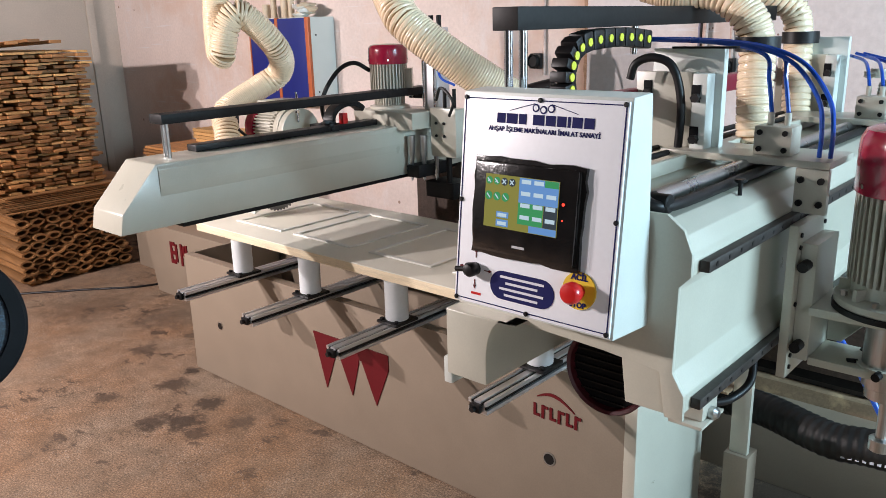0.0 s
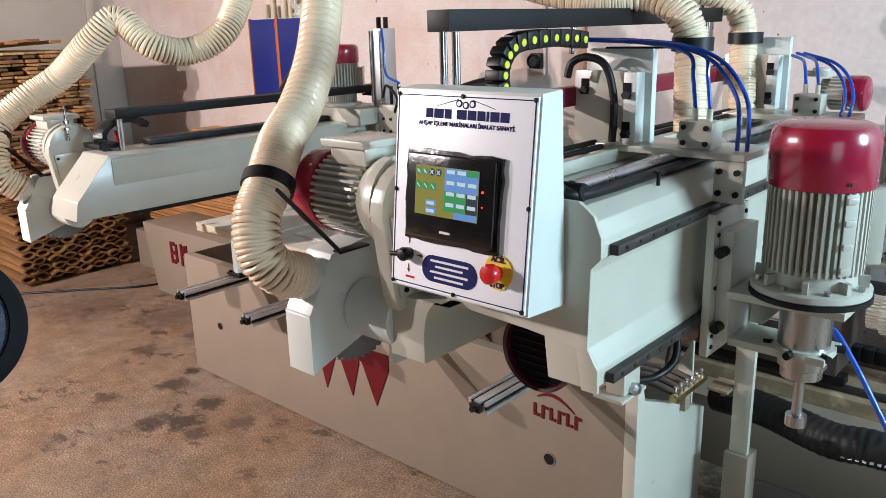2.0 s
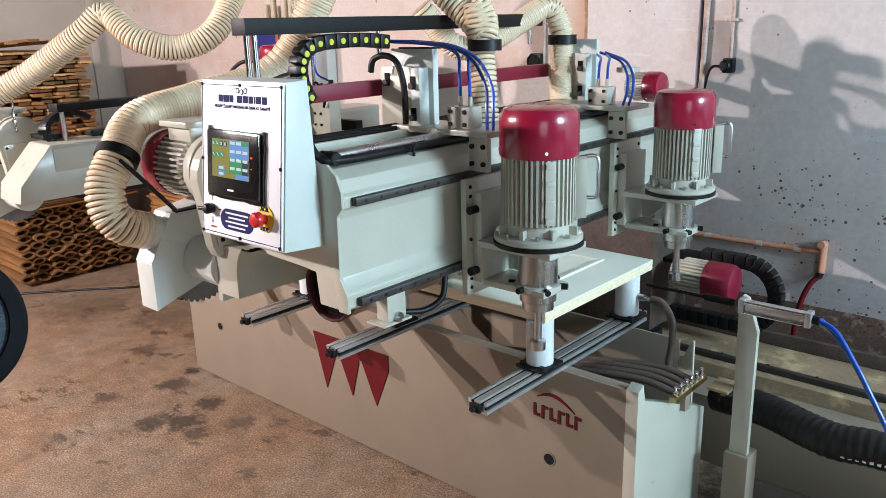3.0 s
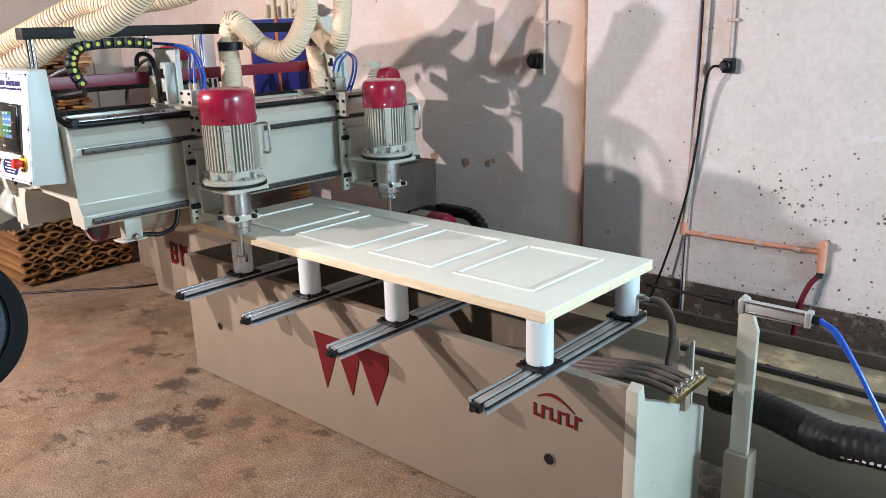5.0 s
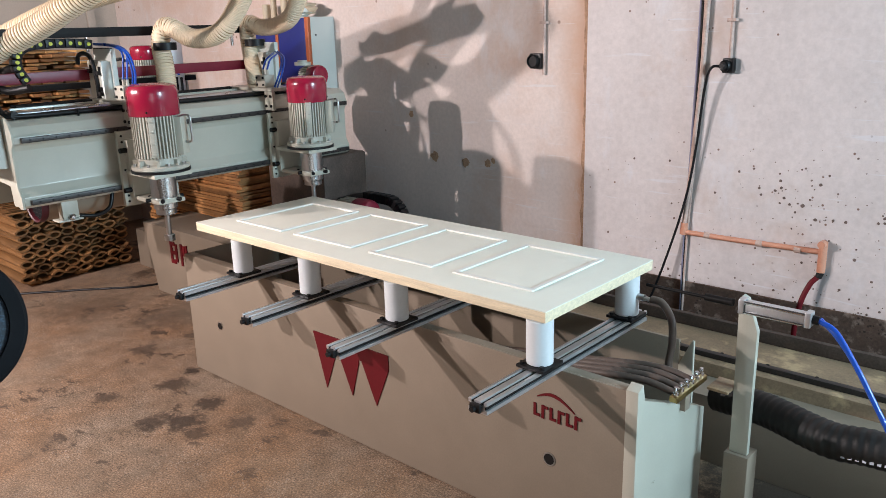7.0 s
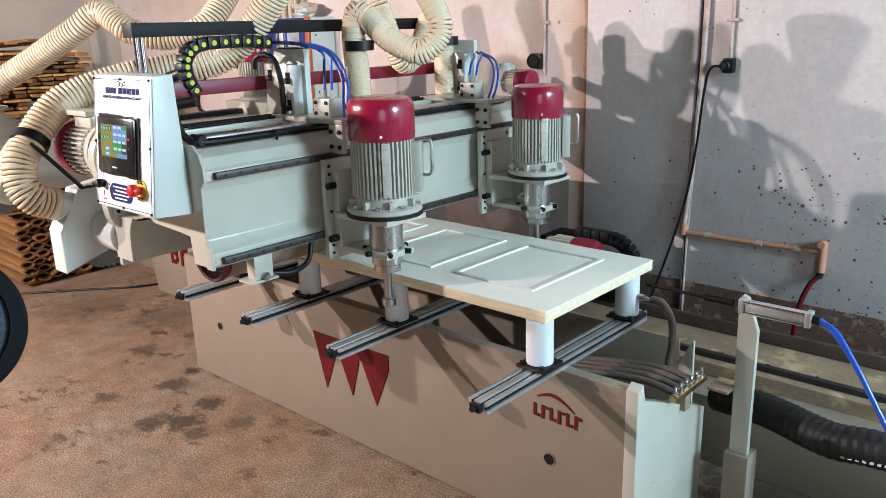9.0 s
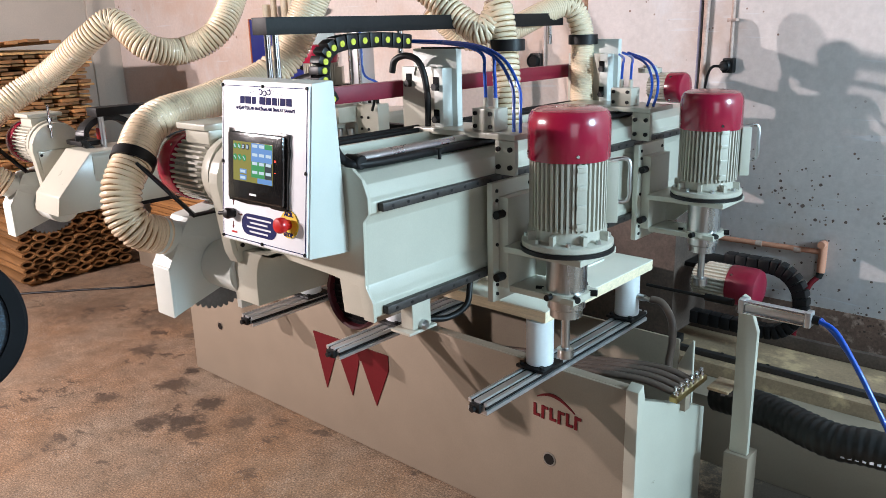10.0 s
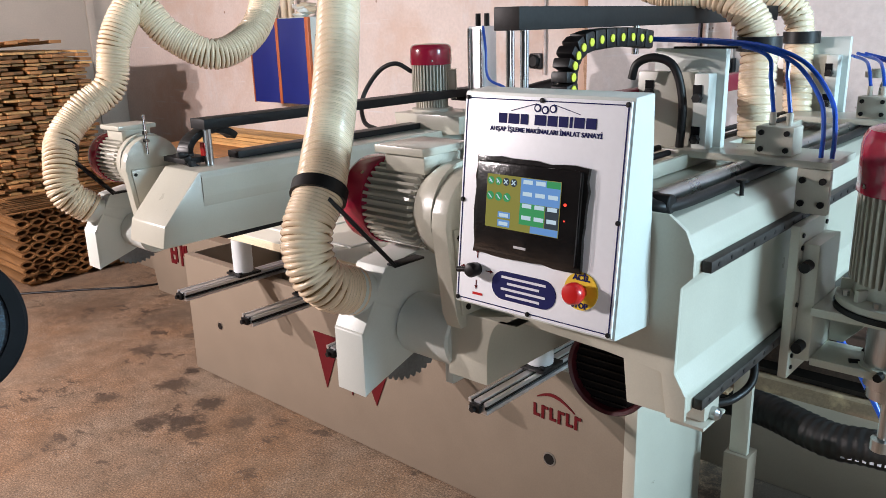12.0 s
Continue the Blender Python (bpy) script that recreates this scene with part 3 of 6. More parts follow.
# ---------------------------------------------------------------- machine bed
def machine_bed():
    b = thing("machine_bed", "beige steel machine bed with dark red emblem", "machine bed")
    x0, x1, y0, y1, zt = -2.41, 0.235, 0.118, 0.74, 0.665
    bm = B(); box(bm, x0, x1, y0, y0 + 0.012, 0.008, zt, 0.003); box(bm, x0, x1, y0 + 0.0121, y0 + 0.05, zt - 0.012, zt, 0.002)
    part("front_plate", bm, "base", b)
    bm = B(); box(bm, x0, 0.128, y1 - 0.012, y1, 0, zt - 0.05, 0.003)
    part("back_plate", bm, "base", b)
    bm = B(); prism(bm, [(0.1285, 0.0), (0.1285, 0.51), (0.178, 0.622), (0.187, 0.622), (0.196, 0.0)], "y", y1 - 0.012, y1, 0.002)
    part("fin", bm, "cream", b)
    bm = B(); box(bm, x0, x0 + 0.012, y0 + 0.0121, y1 - 0.0121, 0, zt - 0.002, 0.002)
    part("end_plate", bm, "base", b)
    bm = B(); prism(bm, [(y0 - 0.004, 0), (y0 - 0.004, zt + 0.005), (y0 + 0.03, zt + 0.022), (y0 + 0.045, zt - 0.04), (y1 - 0.1, zt - 0.25), (y1 - 0.1, 0)], "x", x1 + 0.0005, x1 + 0.045, 0.003)
    part("end_plate", bm, "cream", b)
    bm = B(); box(bm, x0 + 0.013, x1, y0 + 0.0125, y1 - 0.0125, 0.10, 0.112)
    part("tray", bm, "base", b)
    for k in range(5):
        x = -2.05 + 0.5 * k
        bm = B(); prism(bm, [(y0 + 0.013, zt - 0.02), (y0 + 0.07, zt - 0.02), (y0 + 0.25, 0.12), (y0 + 0.013, 0.12)], "x", x, x + 0.01)
        part("gusset", bm, "base", b)
    # emblem: three pennants
    for pts in ([(-1.348, 0.485), (-1.16, 0.487), (-1.20, 0.40), (-1.275, 0.222)], [(-1.185, 0.43), (-1.04, 0.475), (-1.05, 0.40), (-1.10, 0.235)], [(-1.035, 0.488), (-0.864, 0.489), (-0.864, 0.42), (-0.947, 0.234), (-1.03, 0.42)]):
        bm = B(); prism(bm, pts, "y", y0 - 0.004, y0 + 0.001)
        part("emblem", bm, "print_red", b)
    bm = B(); prism(bm, [(-1.348, 0.485), (-1.0, 0.488), (-1.0, 0.42), (-1.30, 0.42)], "y", y0 - 0.0035, y0 + 0.001)
    part("emblem", bm, "print_red", b)
    # maker's mark as plain strokes with an arc
    for k in range(6):
        x = -0.125 + 0.034 * k
        bm = B(); box(bm, x, x + 0.011, y0 - 0.004, y0 + 0.001, 0.464 - 0.003 * (k % 2), 0.512); box(bm, x + 0.0105, x + 0.027, y0 - 0.004, y0 + 0.001, 0.464 + 0.036 * (k % 2), 0.474 + 0.036 * (k % 2))
        part("mark_stroke", bm, "print_red", b)
    pts = [(-0.11 + 0.155 * u, 0.522 + 0.045 * math.sin(math.pi * (0.15 + 0.85 * u))) for u in [k / 10 for k in range(11)]]
    bm = B(); prism(bm, pts + [(x, z - 0.004 - 0.008 * math.sin(math.pi * k / 10)) for k, (x, z) in reversed(list(enumerate(pts)))], "y", y0 - 0.004, y0 + 0.001)
    part("mark_arc", bm, "print_red", b)
    for k in range(4):
        bm = B(); box(bm, -0.30 + 0.025 * k, -0.283 + 0.025 * k, y0 - 0.004, y0 + 0.001, 0.50, 0.522 + 0.012 * (k == 3))
        part("mark_stroke", bm, "print_red", b)
    for x, z, r in ((-2.128, 0.318, 0.022), (-0.057, 0.309, 0.026)):
        bm = B(); lathe(bm, (x, y0 - 0.003, z), (x, y0 + 0.02, z), [(r, 0), (r, 0.002), (r * 0.8, 0.002), (r * 0.8, 0.001)], 24)
        part("hole_ring", bm, "steel", b)
        bm = B(); lathe(bm, (x, y0 - 0.0042, z), (x, y0, z), [(r * 0.8, 0), (r * 0.8, 0.003)], 24)
        part("hole", bm, "black", b)
    return b


machine_bed()


def bridge_rail(x):
    r = thing("support_rail", "slotted aluminium profile rail lying across the machine bed", "rail", "support rails across the bed", pose(x, 0, 0.665))
    w, h = 0.036, 0.04
    prof = [(-w, 0), (w, 0), (w, 0.012), (w - 0.008, 0.014), (w - 0.008, 0.026), (w, 0.028), (w, h), (0.026, h), (0.024, h - 0.010), (0.014, h - 0.010), (0.012, h), (-0.012, h), (-0.014, h - 0.010), (-0.024, h - 0.010), (-0.026, h), (-w, h), (-w, 0.028), (-w + 0.008, 0.026), (-w + 0.008, 0.014), (-w, 0.012)]
    bm = B(); prism(bm, prof, "y", -0.295, 0.72)
    part("profile", bm, "alu", r)
    for q in ((0.0145, 0.0235, h - 0.0098, h - 0.005), (-0.0235, -0.0145, h - 0.0098, h - 0.005), (w - 0.0078, w - 0.004, 0.0155, 0.0245), (-w + 0.004, -w + 0.0078, 0.0155, 0.0245)):
        bm = B(); box(bm, q[0], q[1], -0.2945, 0.7195, q[2], q[3])
        part("slot_strip", bm, "iron", r)
    bm = B(); box(bm, -0.02, 0.02, -0.312, -0.2955, 0.006, 0.034, 0.004); rod(bm, (0, -0.325, 0.02), (0, -0.312, 0.02), 0.009)
    part("end_clamp", bm, "iron", r)
    for y in (0.035, 0.62):
        bm = B(); box(bm, -0.055, 0.055, y - 0.06, y + 0.06, h + 0.0005, h + 0.012, 0.003)
        f = part("foot_plate", bm, "black", r)
        for bx in (-0.04, 0.04):
            bm = B(); rod(bm, (bx, y - 0.045, h + 0.0125), (bx, y - 0.045, h + 0.02), 0.008)
            part("bolt", bm, "iron", r)
        bm = B(); rod(bm, (0, y, h + 0.0125), (0, y, 0.2085), 0.046, 32, 0.002)
        part("support_post", bm, "nylon", r)
    bm = B(); rod(bm, (0.046, 0.62, h + 0.09), (0.075, 0.62, h + 0.09), 0.013); rod(bm, (0.075, 0.62, h + 0.09), (0.10, 0.62, h + 0.085), 0.009)
    part("vacuum_fitting", bm, "steel", r)
    return r


for x in (-1.735, -1.24, -0.715, -0.045):
    bridge_rail(x)


def door_blank():
    d = thing("door_blank", "cream four-panel door blank with pine edges lying flat", "door", m=pose(0, 0, 0.875))
    L, Wd, t = 2.05, 0.729, 0.04
    bm = B(); box(bm, -L, 0, 0, Wd, 0, t - 0.0045, 0.001)
    part("core", bm, "pine", d, "knotty pine edge")
    bm = B(); box(bm, -L - 0.001, 0.001, -0.001, Wd + 0.001, t - 0.004, t, 0.001)
    part("skin", bm, "doorskin", d)
    for a, b in ((-0.145, -0.512), (-0.618, -0.968), (-1.077, -1.463), (-1.548, -1.903)):
        y0, y1, w = 0.132, 0.615, 0.020
        for q in ((b, a, y0, y0 + w), (b, a, y1 - w, y1), (b, b + w, y0 + w + 0.0003, y1 - w - 0.0003), (a - w, a, y0 + w + 0.0003, y1 - w - 0.0003)):
            bm = B(); box(bm, q[0], q[1], q[2], q[3], t - 0.001, t + 0.007, 0.003)
            part("moulding", bm, "doormould", d)
    return d


door_blank()


def bed_hoses():
    s = thing("vacuum_hoses", "grey-brown air hoses lying in the machine bed", "hose")
    for k in range(4):
        o = 0.02 * k
        bm = B(); tube(bm, [(-1.9 + 0.1 * k, 0.42, 0.135 + o), (-1.2, 0.3 + 0.05 * k, 0.30 + o), (-0.6, 0.31 + o, 0.5 + 0.3 * o), (-0.1, 0.33 + o * 2, 0.57), (0.15, 0.365 + o * 2.2, 0.59), (0.284, 0.37 + o * 2.2, 0.575)], 0.013, 60, 10)
        part("hose", bm, "sheath", s)
    bm = B(); tube(bm, [(0.055, 0.62, 0.795), (0.1, 0.62, 0.79), (0.15, 0.60, 0.74), (0.165, 0.585, 0.66), (0.16, 0.575, 0.58), (0.17, 0.57, 0.55)], 0.014, 40, 12)
    part("hose", bm, "sheath", s)
    for x in (-1.5, -0.95, -0.42):
        bm = B(); tube(bm, [(x, 0.16, 0.30), (x + 0.05, 0.2, 0.48), (x + 0.18, 0.26, 0.55), (x + 0.32, 0.3, 0.44), (x + 0.36, 0.33, 0.2)], 0.013, 40, 10)
        part("hose", bm, "sheath", s)
    v = thing("valve_block", "row of small chrome air fittings on a brass block", "valve", m=pose(0.30, 0.445, 0.56))
    bm = B(); box(bm, -0.015, 0.015, -0.12, 0.12, 0, 0.02, 0.003)
    part("manifold", bm, "brass", v)
    bm = B(); box(bm, -0.02, 0.0, -0.02, 0.02, -0.075, -0.0005, 0.002)
    part("mount", bm, "base", v)
    for k in range(6):
        bm = B(); lathe(bm, (0, -0.1 + 0.04 * k, 0.0205), (0, -0.1 + 0.04 * k, 1), [(0.010, 0), (0.010, 0.010), (0.006, 0.012), (0.006, 0.02), (0.009, 0.021), (0.007, 0.03)], 12)
        part("fitting", bm, "chrome", v)


bed_hoses()


def rear_track():
    t = thing("rear_track", "long dusty ochre steel track bed with dark linear rail", "track")
    x0, x1 = -4.6, 2.6
    bm = B(); box(bm, x0, x1, 1.14, 1.60, 0, 0.36, 0.004)
    part("beam", bm, "bed", t)
    bm = B(); box(bm, x0, x1, 1.19, 1.215, 0.3605, 0.385, 0.003); box(bm, x0, x1, 1.225, 1.25, 0.3605, 0.372, 0.002)
    part("linear_rail", bm, "rail", t)
    bm = B(); box(bm, x0, x1, 1.50, 1.53, 0.3605, 0.42, 0.003); box(bm, x0, x1, 1.5301, 1.575, 0.3605, 0.372, 0.002)
    part("edge_angle", bm, "rusty", t)
    bm = B(); box(bm, x0, x1, 0.95, 1.139, 0.0, 0.30, 0.004)
    part("ledge", bm, "base", t)
    for k in range(36):
        bm = B(); rod(bm, (x0 + 0.1 + 0.2 * k, 1.2375, 0.3725), (x0 + 0.1 + 0.2 * k, 1.2375, 0.378), 0.007, 8)
        part("rail_bolt", bm, "iron", t)
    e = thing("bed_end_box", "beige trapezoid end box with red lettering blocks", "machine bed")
    bm = B(); prism(bm, [(-3.98, 0.50), (-2.45, 0.50), (-2.45, 0), (-3.86, 0)], "y", 0.70, 1.10, 0.006)
    part("body", bm, "base", e)
    bm = B(); box(bm, -3.62, -3.595, 0.694, 0.701, 0.255, 0.41); box(bm, -3.595, -3.555, 0.694, 0.701, 0.255, 0.285); box(bm, -3.595, -3.555, 0.694, 0.701, 0.322, 0.346); box(bm, -3.595, -3.56, 0.694, 0.701, 0.385, 0.41); box(bm, -3.5555, -3.53, 0.694, 0.701, 0.27, 0.40)
    part("letter_block", bm, "print_red", e)
    bm = B(); box(bm, -3.49, -3.465, 0.694, 0.701, 0.255, 0.41); box(bm, -3.46, -3.43, 0.694, 0.701, 0.33, 0.40); box(bm, -3.425, -3.40, 0.694, 0.701, 0.255, 0.41)
    part("letter_block", bm, "print_red", e)
    h = thing("suction_hose", "thick black ribbed suction hose on the floor", "hose")
    bm = B(); tube(bm, [(0.24, 0.87, 0.36), (0.45, 0.81, 0.385), (0.63, 0.73, 0.395), (0.73, 0.70, 0.40), (0.87, 0.70, 0.415), (1.2, 0.72, 0.40), (1.8, 0.75, 0.22), (2.4, 0.8, 0.075)], 0.062, 200, 20, 0.05, 0.03)
    part("hose", bm, "rubber", h)
    for k in range(7):
        bm = B(); box(bm, -0.006, 0.006, -0.001, 0.001, -0.007, 0.007, 0, pose(0.765 + 0.022 * k, 0.640, 0.385 + 0.0022 * k, -25, 0, 0))
        part("print_bar", bm, "print_white", h)


rear_track()


def stop_cylinder():
    s = thing("stop_cylinder", "pneumatic cylinder with rod on a cream bracket", "cylinder")
    y = 0.60
    bm = B(); prism(bm, [(0.404, 0.30), (0.402, 0.60), (0.398, 0.882), (0.409, 0.895), (0.428, 0.885), (0.468, 0.772), (0.468, 0.30)], "y", y - 0.012, y + 0.012, 0.002)
    part("bracket", bm, "cream", s)
    bm = B(); box(bm, 0.392, 0.48, 0.57, 0.66, 0.0, 0.2995, 0.004)
    part("foot", bm, "base", s)
    bm = B(); box(bm, 0.325, 0.4015, y - 0.06, y + 0.05, 0.536, 0.546, 0.002)
    part("arm", bm, "bed", s)
    a, b = Vector((0.41, y - 0.03, 0.868)), Vector((0.645, y - 0.03, 0.868))
    for ex in (a.x, b.x - 0.02):
        bm = B(); box(bm, ex, ex + 0.02, y - 0.056, y - 0.0125, 0.842, 0.894, 0.004)
        part("end_cap", bm, "alu", s)
    bm = B(); box(bm, a.x + 0.0205, b.x - 0.0205, y - 0.05, y - 0.015, 0.848, 0.888, 0.006)
    part("barrel", bm, "alu", s)
    for z in (0.850, 0.886):
        bm = B(); rod(bm, (a.x + 0.021, y - 0.054, z), (b.x - 0.021, y - 0.054, z), 0.005)
        part("tie_rod", bm, "chrome", s)
    bm = B(); rod(bm, (0.06, y - 0.03, 0.868), (0.30, y - 0.03, 0.868), 0.006); rod(bm, (0.285, y - 0.03, 0.868), (0.385, y - 0.03, 0.868), 0.013)
    part("piston_rod", bm, "iron", s)
    bm = B(); rod(bm, (b.x, y - 0.03, 0.868), (b.x + 0.02, y - 0.03, 0.866), 0.015)
    part("fitting", bm, "black", s)
    h = thing("air_line", "blue plastic air lines hanging from the cylinder", "hose")
    for k in range(2):
        bm = B(); tube(bm, [(0.664, y - 0.03 + 0.014 * k, 0.866), (0.72, y - 0.04, 0.845 - 0.01 * k), (0.79, y - 0.06, 0.76), (0.86, y - 0.08, 0.66), (0.95, y - 0.1, 0.52), (1.1, y - 0.12, 0.25), (1.3, y - 0.1, 0.02)], 0.0085, 50, 10)
        part("line", bm, "blue", h)


stop_cylinder()


# ---------------------------------------------------------------- motors and saws
def motor(parent, name, p0, p1, r, n, flange=True, box_side=None, fins=44, cowl=0.36, paint="red"):
    """A finned electric motor whose axis goes from the flange at p0 to the fan cowl at p1."""
    p0, p1 = Vector(p0), Vector(p1)
    d = (p1 - p0).normalized()
    m, _ = axes(p0, p1)
    h0, h1 = 0.10 * n, (1 - cowl) * n
    bm = B()
    ring = []
    for k in range(fins):
        for u, rr in ((-0.30, 0.80), (-0.20, 0.955), (0.20, 0.955), (0.30, 0.80)):
            ang = 2 * math.pi * (k + u) / fins
            ring.append((r * rr * math.cos(ang), r * rr * math.sin(ang)))
    rows = [[bm.verts.new(m @ Vector((x * f, y * f, h))) for x, y in ring] for f, h in ((0.82, 0.0), (0.82, h0 + 0.014), (1.0, h0 + 0.02), (1.0, h1 + 0.004))]
    for lo, hi in zip(rows, rows[1:]):
        for k in range(len(ring)):
            bm.faces.new((lo[k], lo[(k + 1) % len(ring)], hi[(k + 1) % len(ring)], hi[k]))
    bm.faces.new(rows[0][::-1]); bm.faces.new(rows[-1])
    body = part(name, bm, "fins", parent)
    bm = B(); lathe(bm, p0, p1, [(r * 0.98, h1), (r, h1 + 0.004), (r, h1 + cowl * n * 0.70), (r * 0.975, h1 + cowl * n * 0.84), (r * 0.90, h1 + cowl * n * 0.95), (r * 0.75, n), (r * 0.2, n + 0.003)], 48)
    part("fan_cowl", bm, paint, body, "crimson fan cowl")
    for k in range(4):
        q = m @ Matrix.Rotation(math.pi * (0.25 + k / 2), 4, "Z")
        bm = B(); rod(bm, q @ Vector((r * 0.99, 0, h1 + 0.02)), q @ Vector((r * 1.02, 0, h1 + 0.02)), 0.005, 10)
        part("cowl_screw", bm, "chrome", body)
    if flange:
        bm = B(); lathe(bm, p0, p1, [(r * 1.10, 0), (r * 1.14, 0.004), (r * 1.14, 0.018), (r * 1.10, 0.022), (r * 0.86, 0.026), (r * 0.84, h0 + 0.03), (r * 0.80, h0 + 0.032)], 48)
        for k in range(8):
            q = m @ Matrix.Rotation(math.pi * k / 4 + 0.2, 4, "Z")
            box(bm, r * 0.8, r * 1.06, -0.006, 0.006, 0.022, 0.05, m=q)
        part("flange", bm, "fins", body)
        for k in range(8):
            q = m @ Matrix.Rotation(math.pi * (k + 0.5) / 4 + 0.2, 4, "Z")
            bm = B(); rod(bm, q @ Vector((r * 1.02, 0, 0.022)), q @ Vector((r * 1.02, 0, 0.034)), 0.008, 6)
            part("flange_bolt", bm, "steel", body)
        bm = B(); lathe(bm, p0 - d * 0.012, p1, [(r * 1.17, 0), (r * 1.17, 0.0118)], 48)
        part("gasket", bm, "black", body)
    if box_side is not None:
        q = m @ Matrix.Rotation(box_side, 4, "Z")
        bm = B(); box(bm, r * 0.78, r * 1.16, -r * 0.42, r * 0.42, h0 + 0.04 * n, h1 - 0.08 * n, 0.006, q); box(bm, r * 1.16, r * 1.22, -r * 0.45, r * 0.45, h0 + 0.03 * n, h1 - 0.07 * n, 0.004, q)
        part("terminal_box", bm, "cream", body)
    return body


def collar(bm, p, d, r):
    p, d = Vector(p), Vector(d).normalized()
    return lathe(bm, p - d * 0.016, p + d, [(r - 0.006, 0), (r, 0.0), (r, 0.032), (r - 0.006, 0.032)], 32)


def saw(parent, ring, way):
    """A saw head: its origin lies on the blade's axis, in the blade's plane. Returns the belt cover that carries it."""
    n, zc = 12, 0.315
    arch = [(0.125 * math.cos(a), zc - 0.01 + 0.125 * math.sin(a)) for a in (math.pi * k / n for k in range(n + 1))]
    bm = B(); prism(bm, [(0.10, 0.05), *arch, (-0.095, 0.09), (-0.08, 0.055), (0.08, 0.055)], "x", 0.200, 0.245, 0.004)
    s = part("saw_head", bm, "cream", parent, "cream saw head with blade and dust spout")
    bm = B(); prism(bm, [(0.085, 0.08), (0.105, 0.30), (-0.105, 0.30), (-0.08, 0.09)], "x", 0.2455, 0.253, 0.003)
    part("cover_plate", bm, "cream", s)
    for y, z in ((-0.065, 0.11), (0.065, 0.11), (-0.09, 0.28), (0.09, 0.28)):
        bm = B(); rod(bm, (0.2535, y, z), (0.259, y, z), 0.007, 6)
        part("cover_bolt", bm, "iron", s)
    bm = B(); box(bm, 0.254, 0.30, -0.03, 0.09, 0.10, 0.20, 0.004)
    part("slide_arm", bm, "cream", s)
    bm = B(); box(bm, 0.0, 0.13, -0.065, 0.065, zc + 0.09, zc + 0.135, 0.005); box(bm, -0.015, 0.145, -0.085, 0.085, zc + 0.1355, zc + 0.155, 0.004)
    part("terminal_box", bm, "cream", s)
    bm = B(); rod(bm, (0.262, -0.03, 0.36), (0.262, -0.03, 0.52), 0.006); lathe(bm, (0.262, -0.03, 0.41), (0.262, -0.03, 1), [(0.014, 0), (0.014, 0.012), (0.006, 0.013), (0.006, 0.03), (0.013, 0.031), (0.013, 0.045)], 8)
    part("adjuster", bm, "chrome", s)
    motor(s, "saw_motor", (0.160, 0, zc), (-0.135, 0, zc), 0.112, 0.295, False, None, 36, 0.30)
    bm = B(); lathe(bm, (0.199, 0, zc), (0, 0, zc), [(0.124, 0), (0.124, 0.02), (0.115, 0.05), (0.092, 0.085)], 36)
    part("motor_flange", bm, "cream", s)
    bm = B(); lathe(bm, (0.026, 0, 0), (0.2, 0, 0), [(0.076, 0), (0.080, 0.004), (0.080, 0.165), (0.074, 0.170)], 40); rod(bm, (0.13, 0, 0.0), (0.21, 0, 0.03), 0.04)
    part("hub", bm, "boxgrey", s)
    bm = B(); lathe(bm, (0.025, 0, 0), (-0.01, 0, 0), [(0.055, 0), (0.055, 0.02), (0.03, 0.03)], 30)
    part("arbor_flange", bm, "steel", s)
    r, teeth = 0.165, 44
    pts = []
    for k in range(teeth):
        a = 2 * math.pi * k / teeth
        pts += [(r * math.cos(a), r * math.sin(a)), (r * 0.985 * math.cos(a + 0.045), r * 0.985 * math.sin(a + 0.045)), (r * 0.93 * math.cos(a + 0.06), r * 0.93 * math.sin(a + 0.06))]
    bm = B(); prism(bm, pts, "x", 0.0, 0.0035)
    part("blade", bm, "blade", s, "toothed circular saw blade")
    out = [(-0.185, -0.145), (-0.185, 0.02), (-0.10, 0.165), (0.03, 0.185), (0.11, 0.165), (0.12, -0.01), (0.0, -0.085)]
    bm = B(); prism(bm, out, "x", 0.0065, 0.020, 0.004)
    part("guard_cheek", bm, "boxgrey", s)
    bm = B(); prism(bm, out, "x", -0.078, -0.055, 0.004)
    part("guard_cheek", bm, "boxgrey", s)
    bm = B(); prism(bm, [(-0.190, -0.147), (-0.190, 0.022), (-0.176, 0.025), (-0.176, -0.14)], "x", -0.080, 0.022, 0.002); prism(bm, [(-0.192, 0.015), (-0.102, 0.170), (0.03, 0.191), (0.115, 0.17), (0.11, 0.16), (0.03, 0.180), (-0.098, 0.160), (-0.183, 0.015)], "x", -0.080, 0.022, 0.002)
    part("guard_shell", bm, "boxgrey", s)
    bm = B(); lathe(bm, (-0.028, -0.05, 0.072), (-0.036, -0.19, 0.125), [(0.054, 0), (0.056, 0.11), (0.060, 0.11), (0.060, 0.145)], 32)
    part("dust_spout", bm, "boxgrey", s)
    bm = B(); mm, ln = axes((0.045, -0.09, 0.176), Vector(ring) + Vector((0.055, -0.02, 0))); box(bm, -0.015, 0.015, -0.005, 0.005, 0, ln, 0.002, mm); box(bm, 0.025, 0.06, -0.10, 0.0, 0.176, 0.182, 0.002)
    part("hose_stay", bm, "black", s)
    bm = B(); collar(bm, ring, way, 0.069)
    part("hose_clamp", bm, "black", s)
    return s


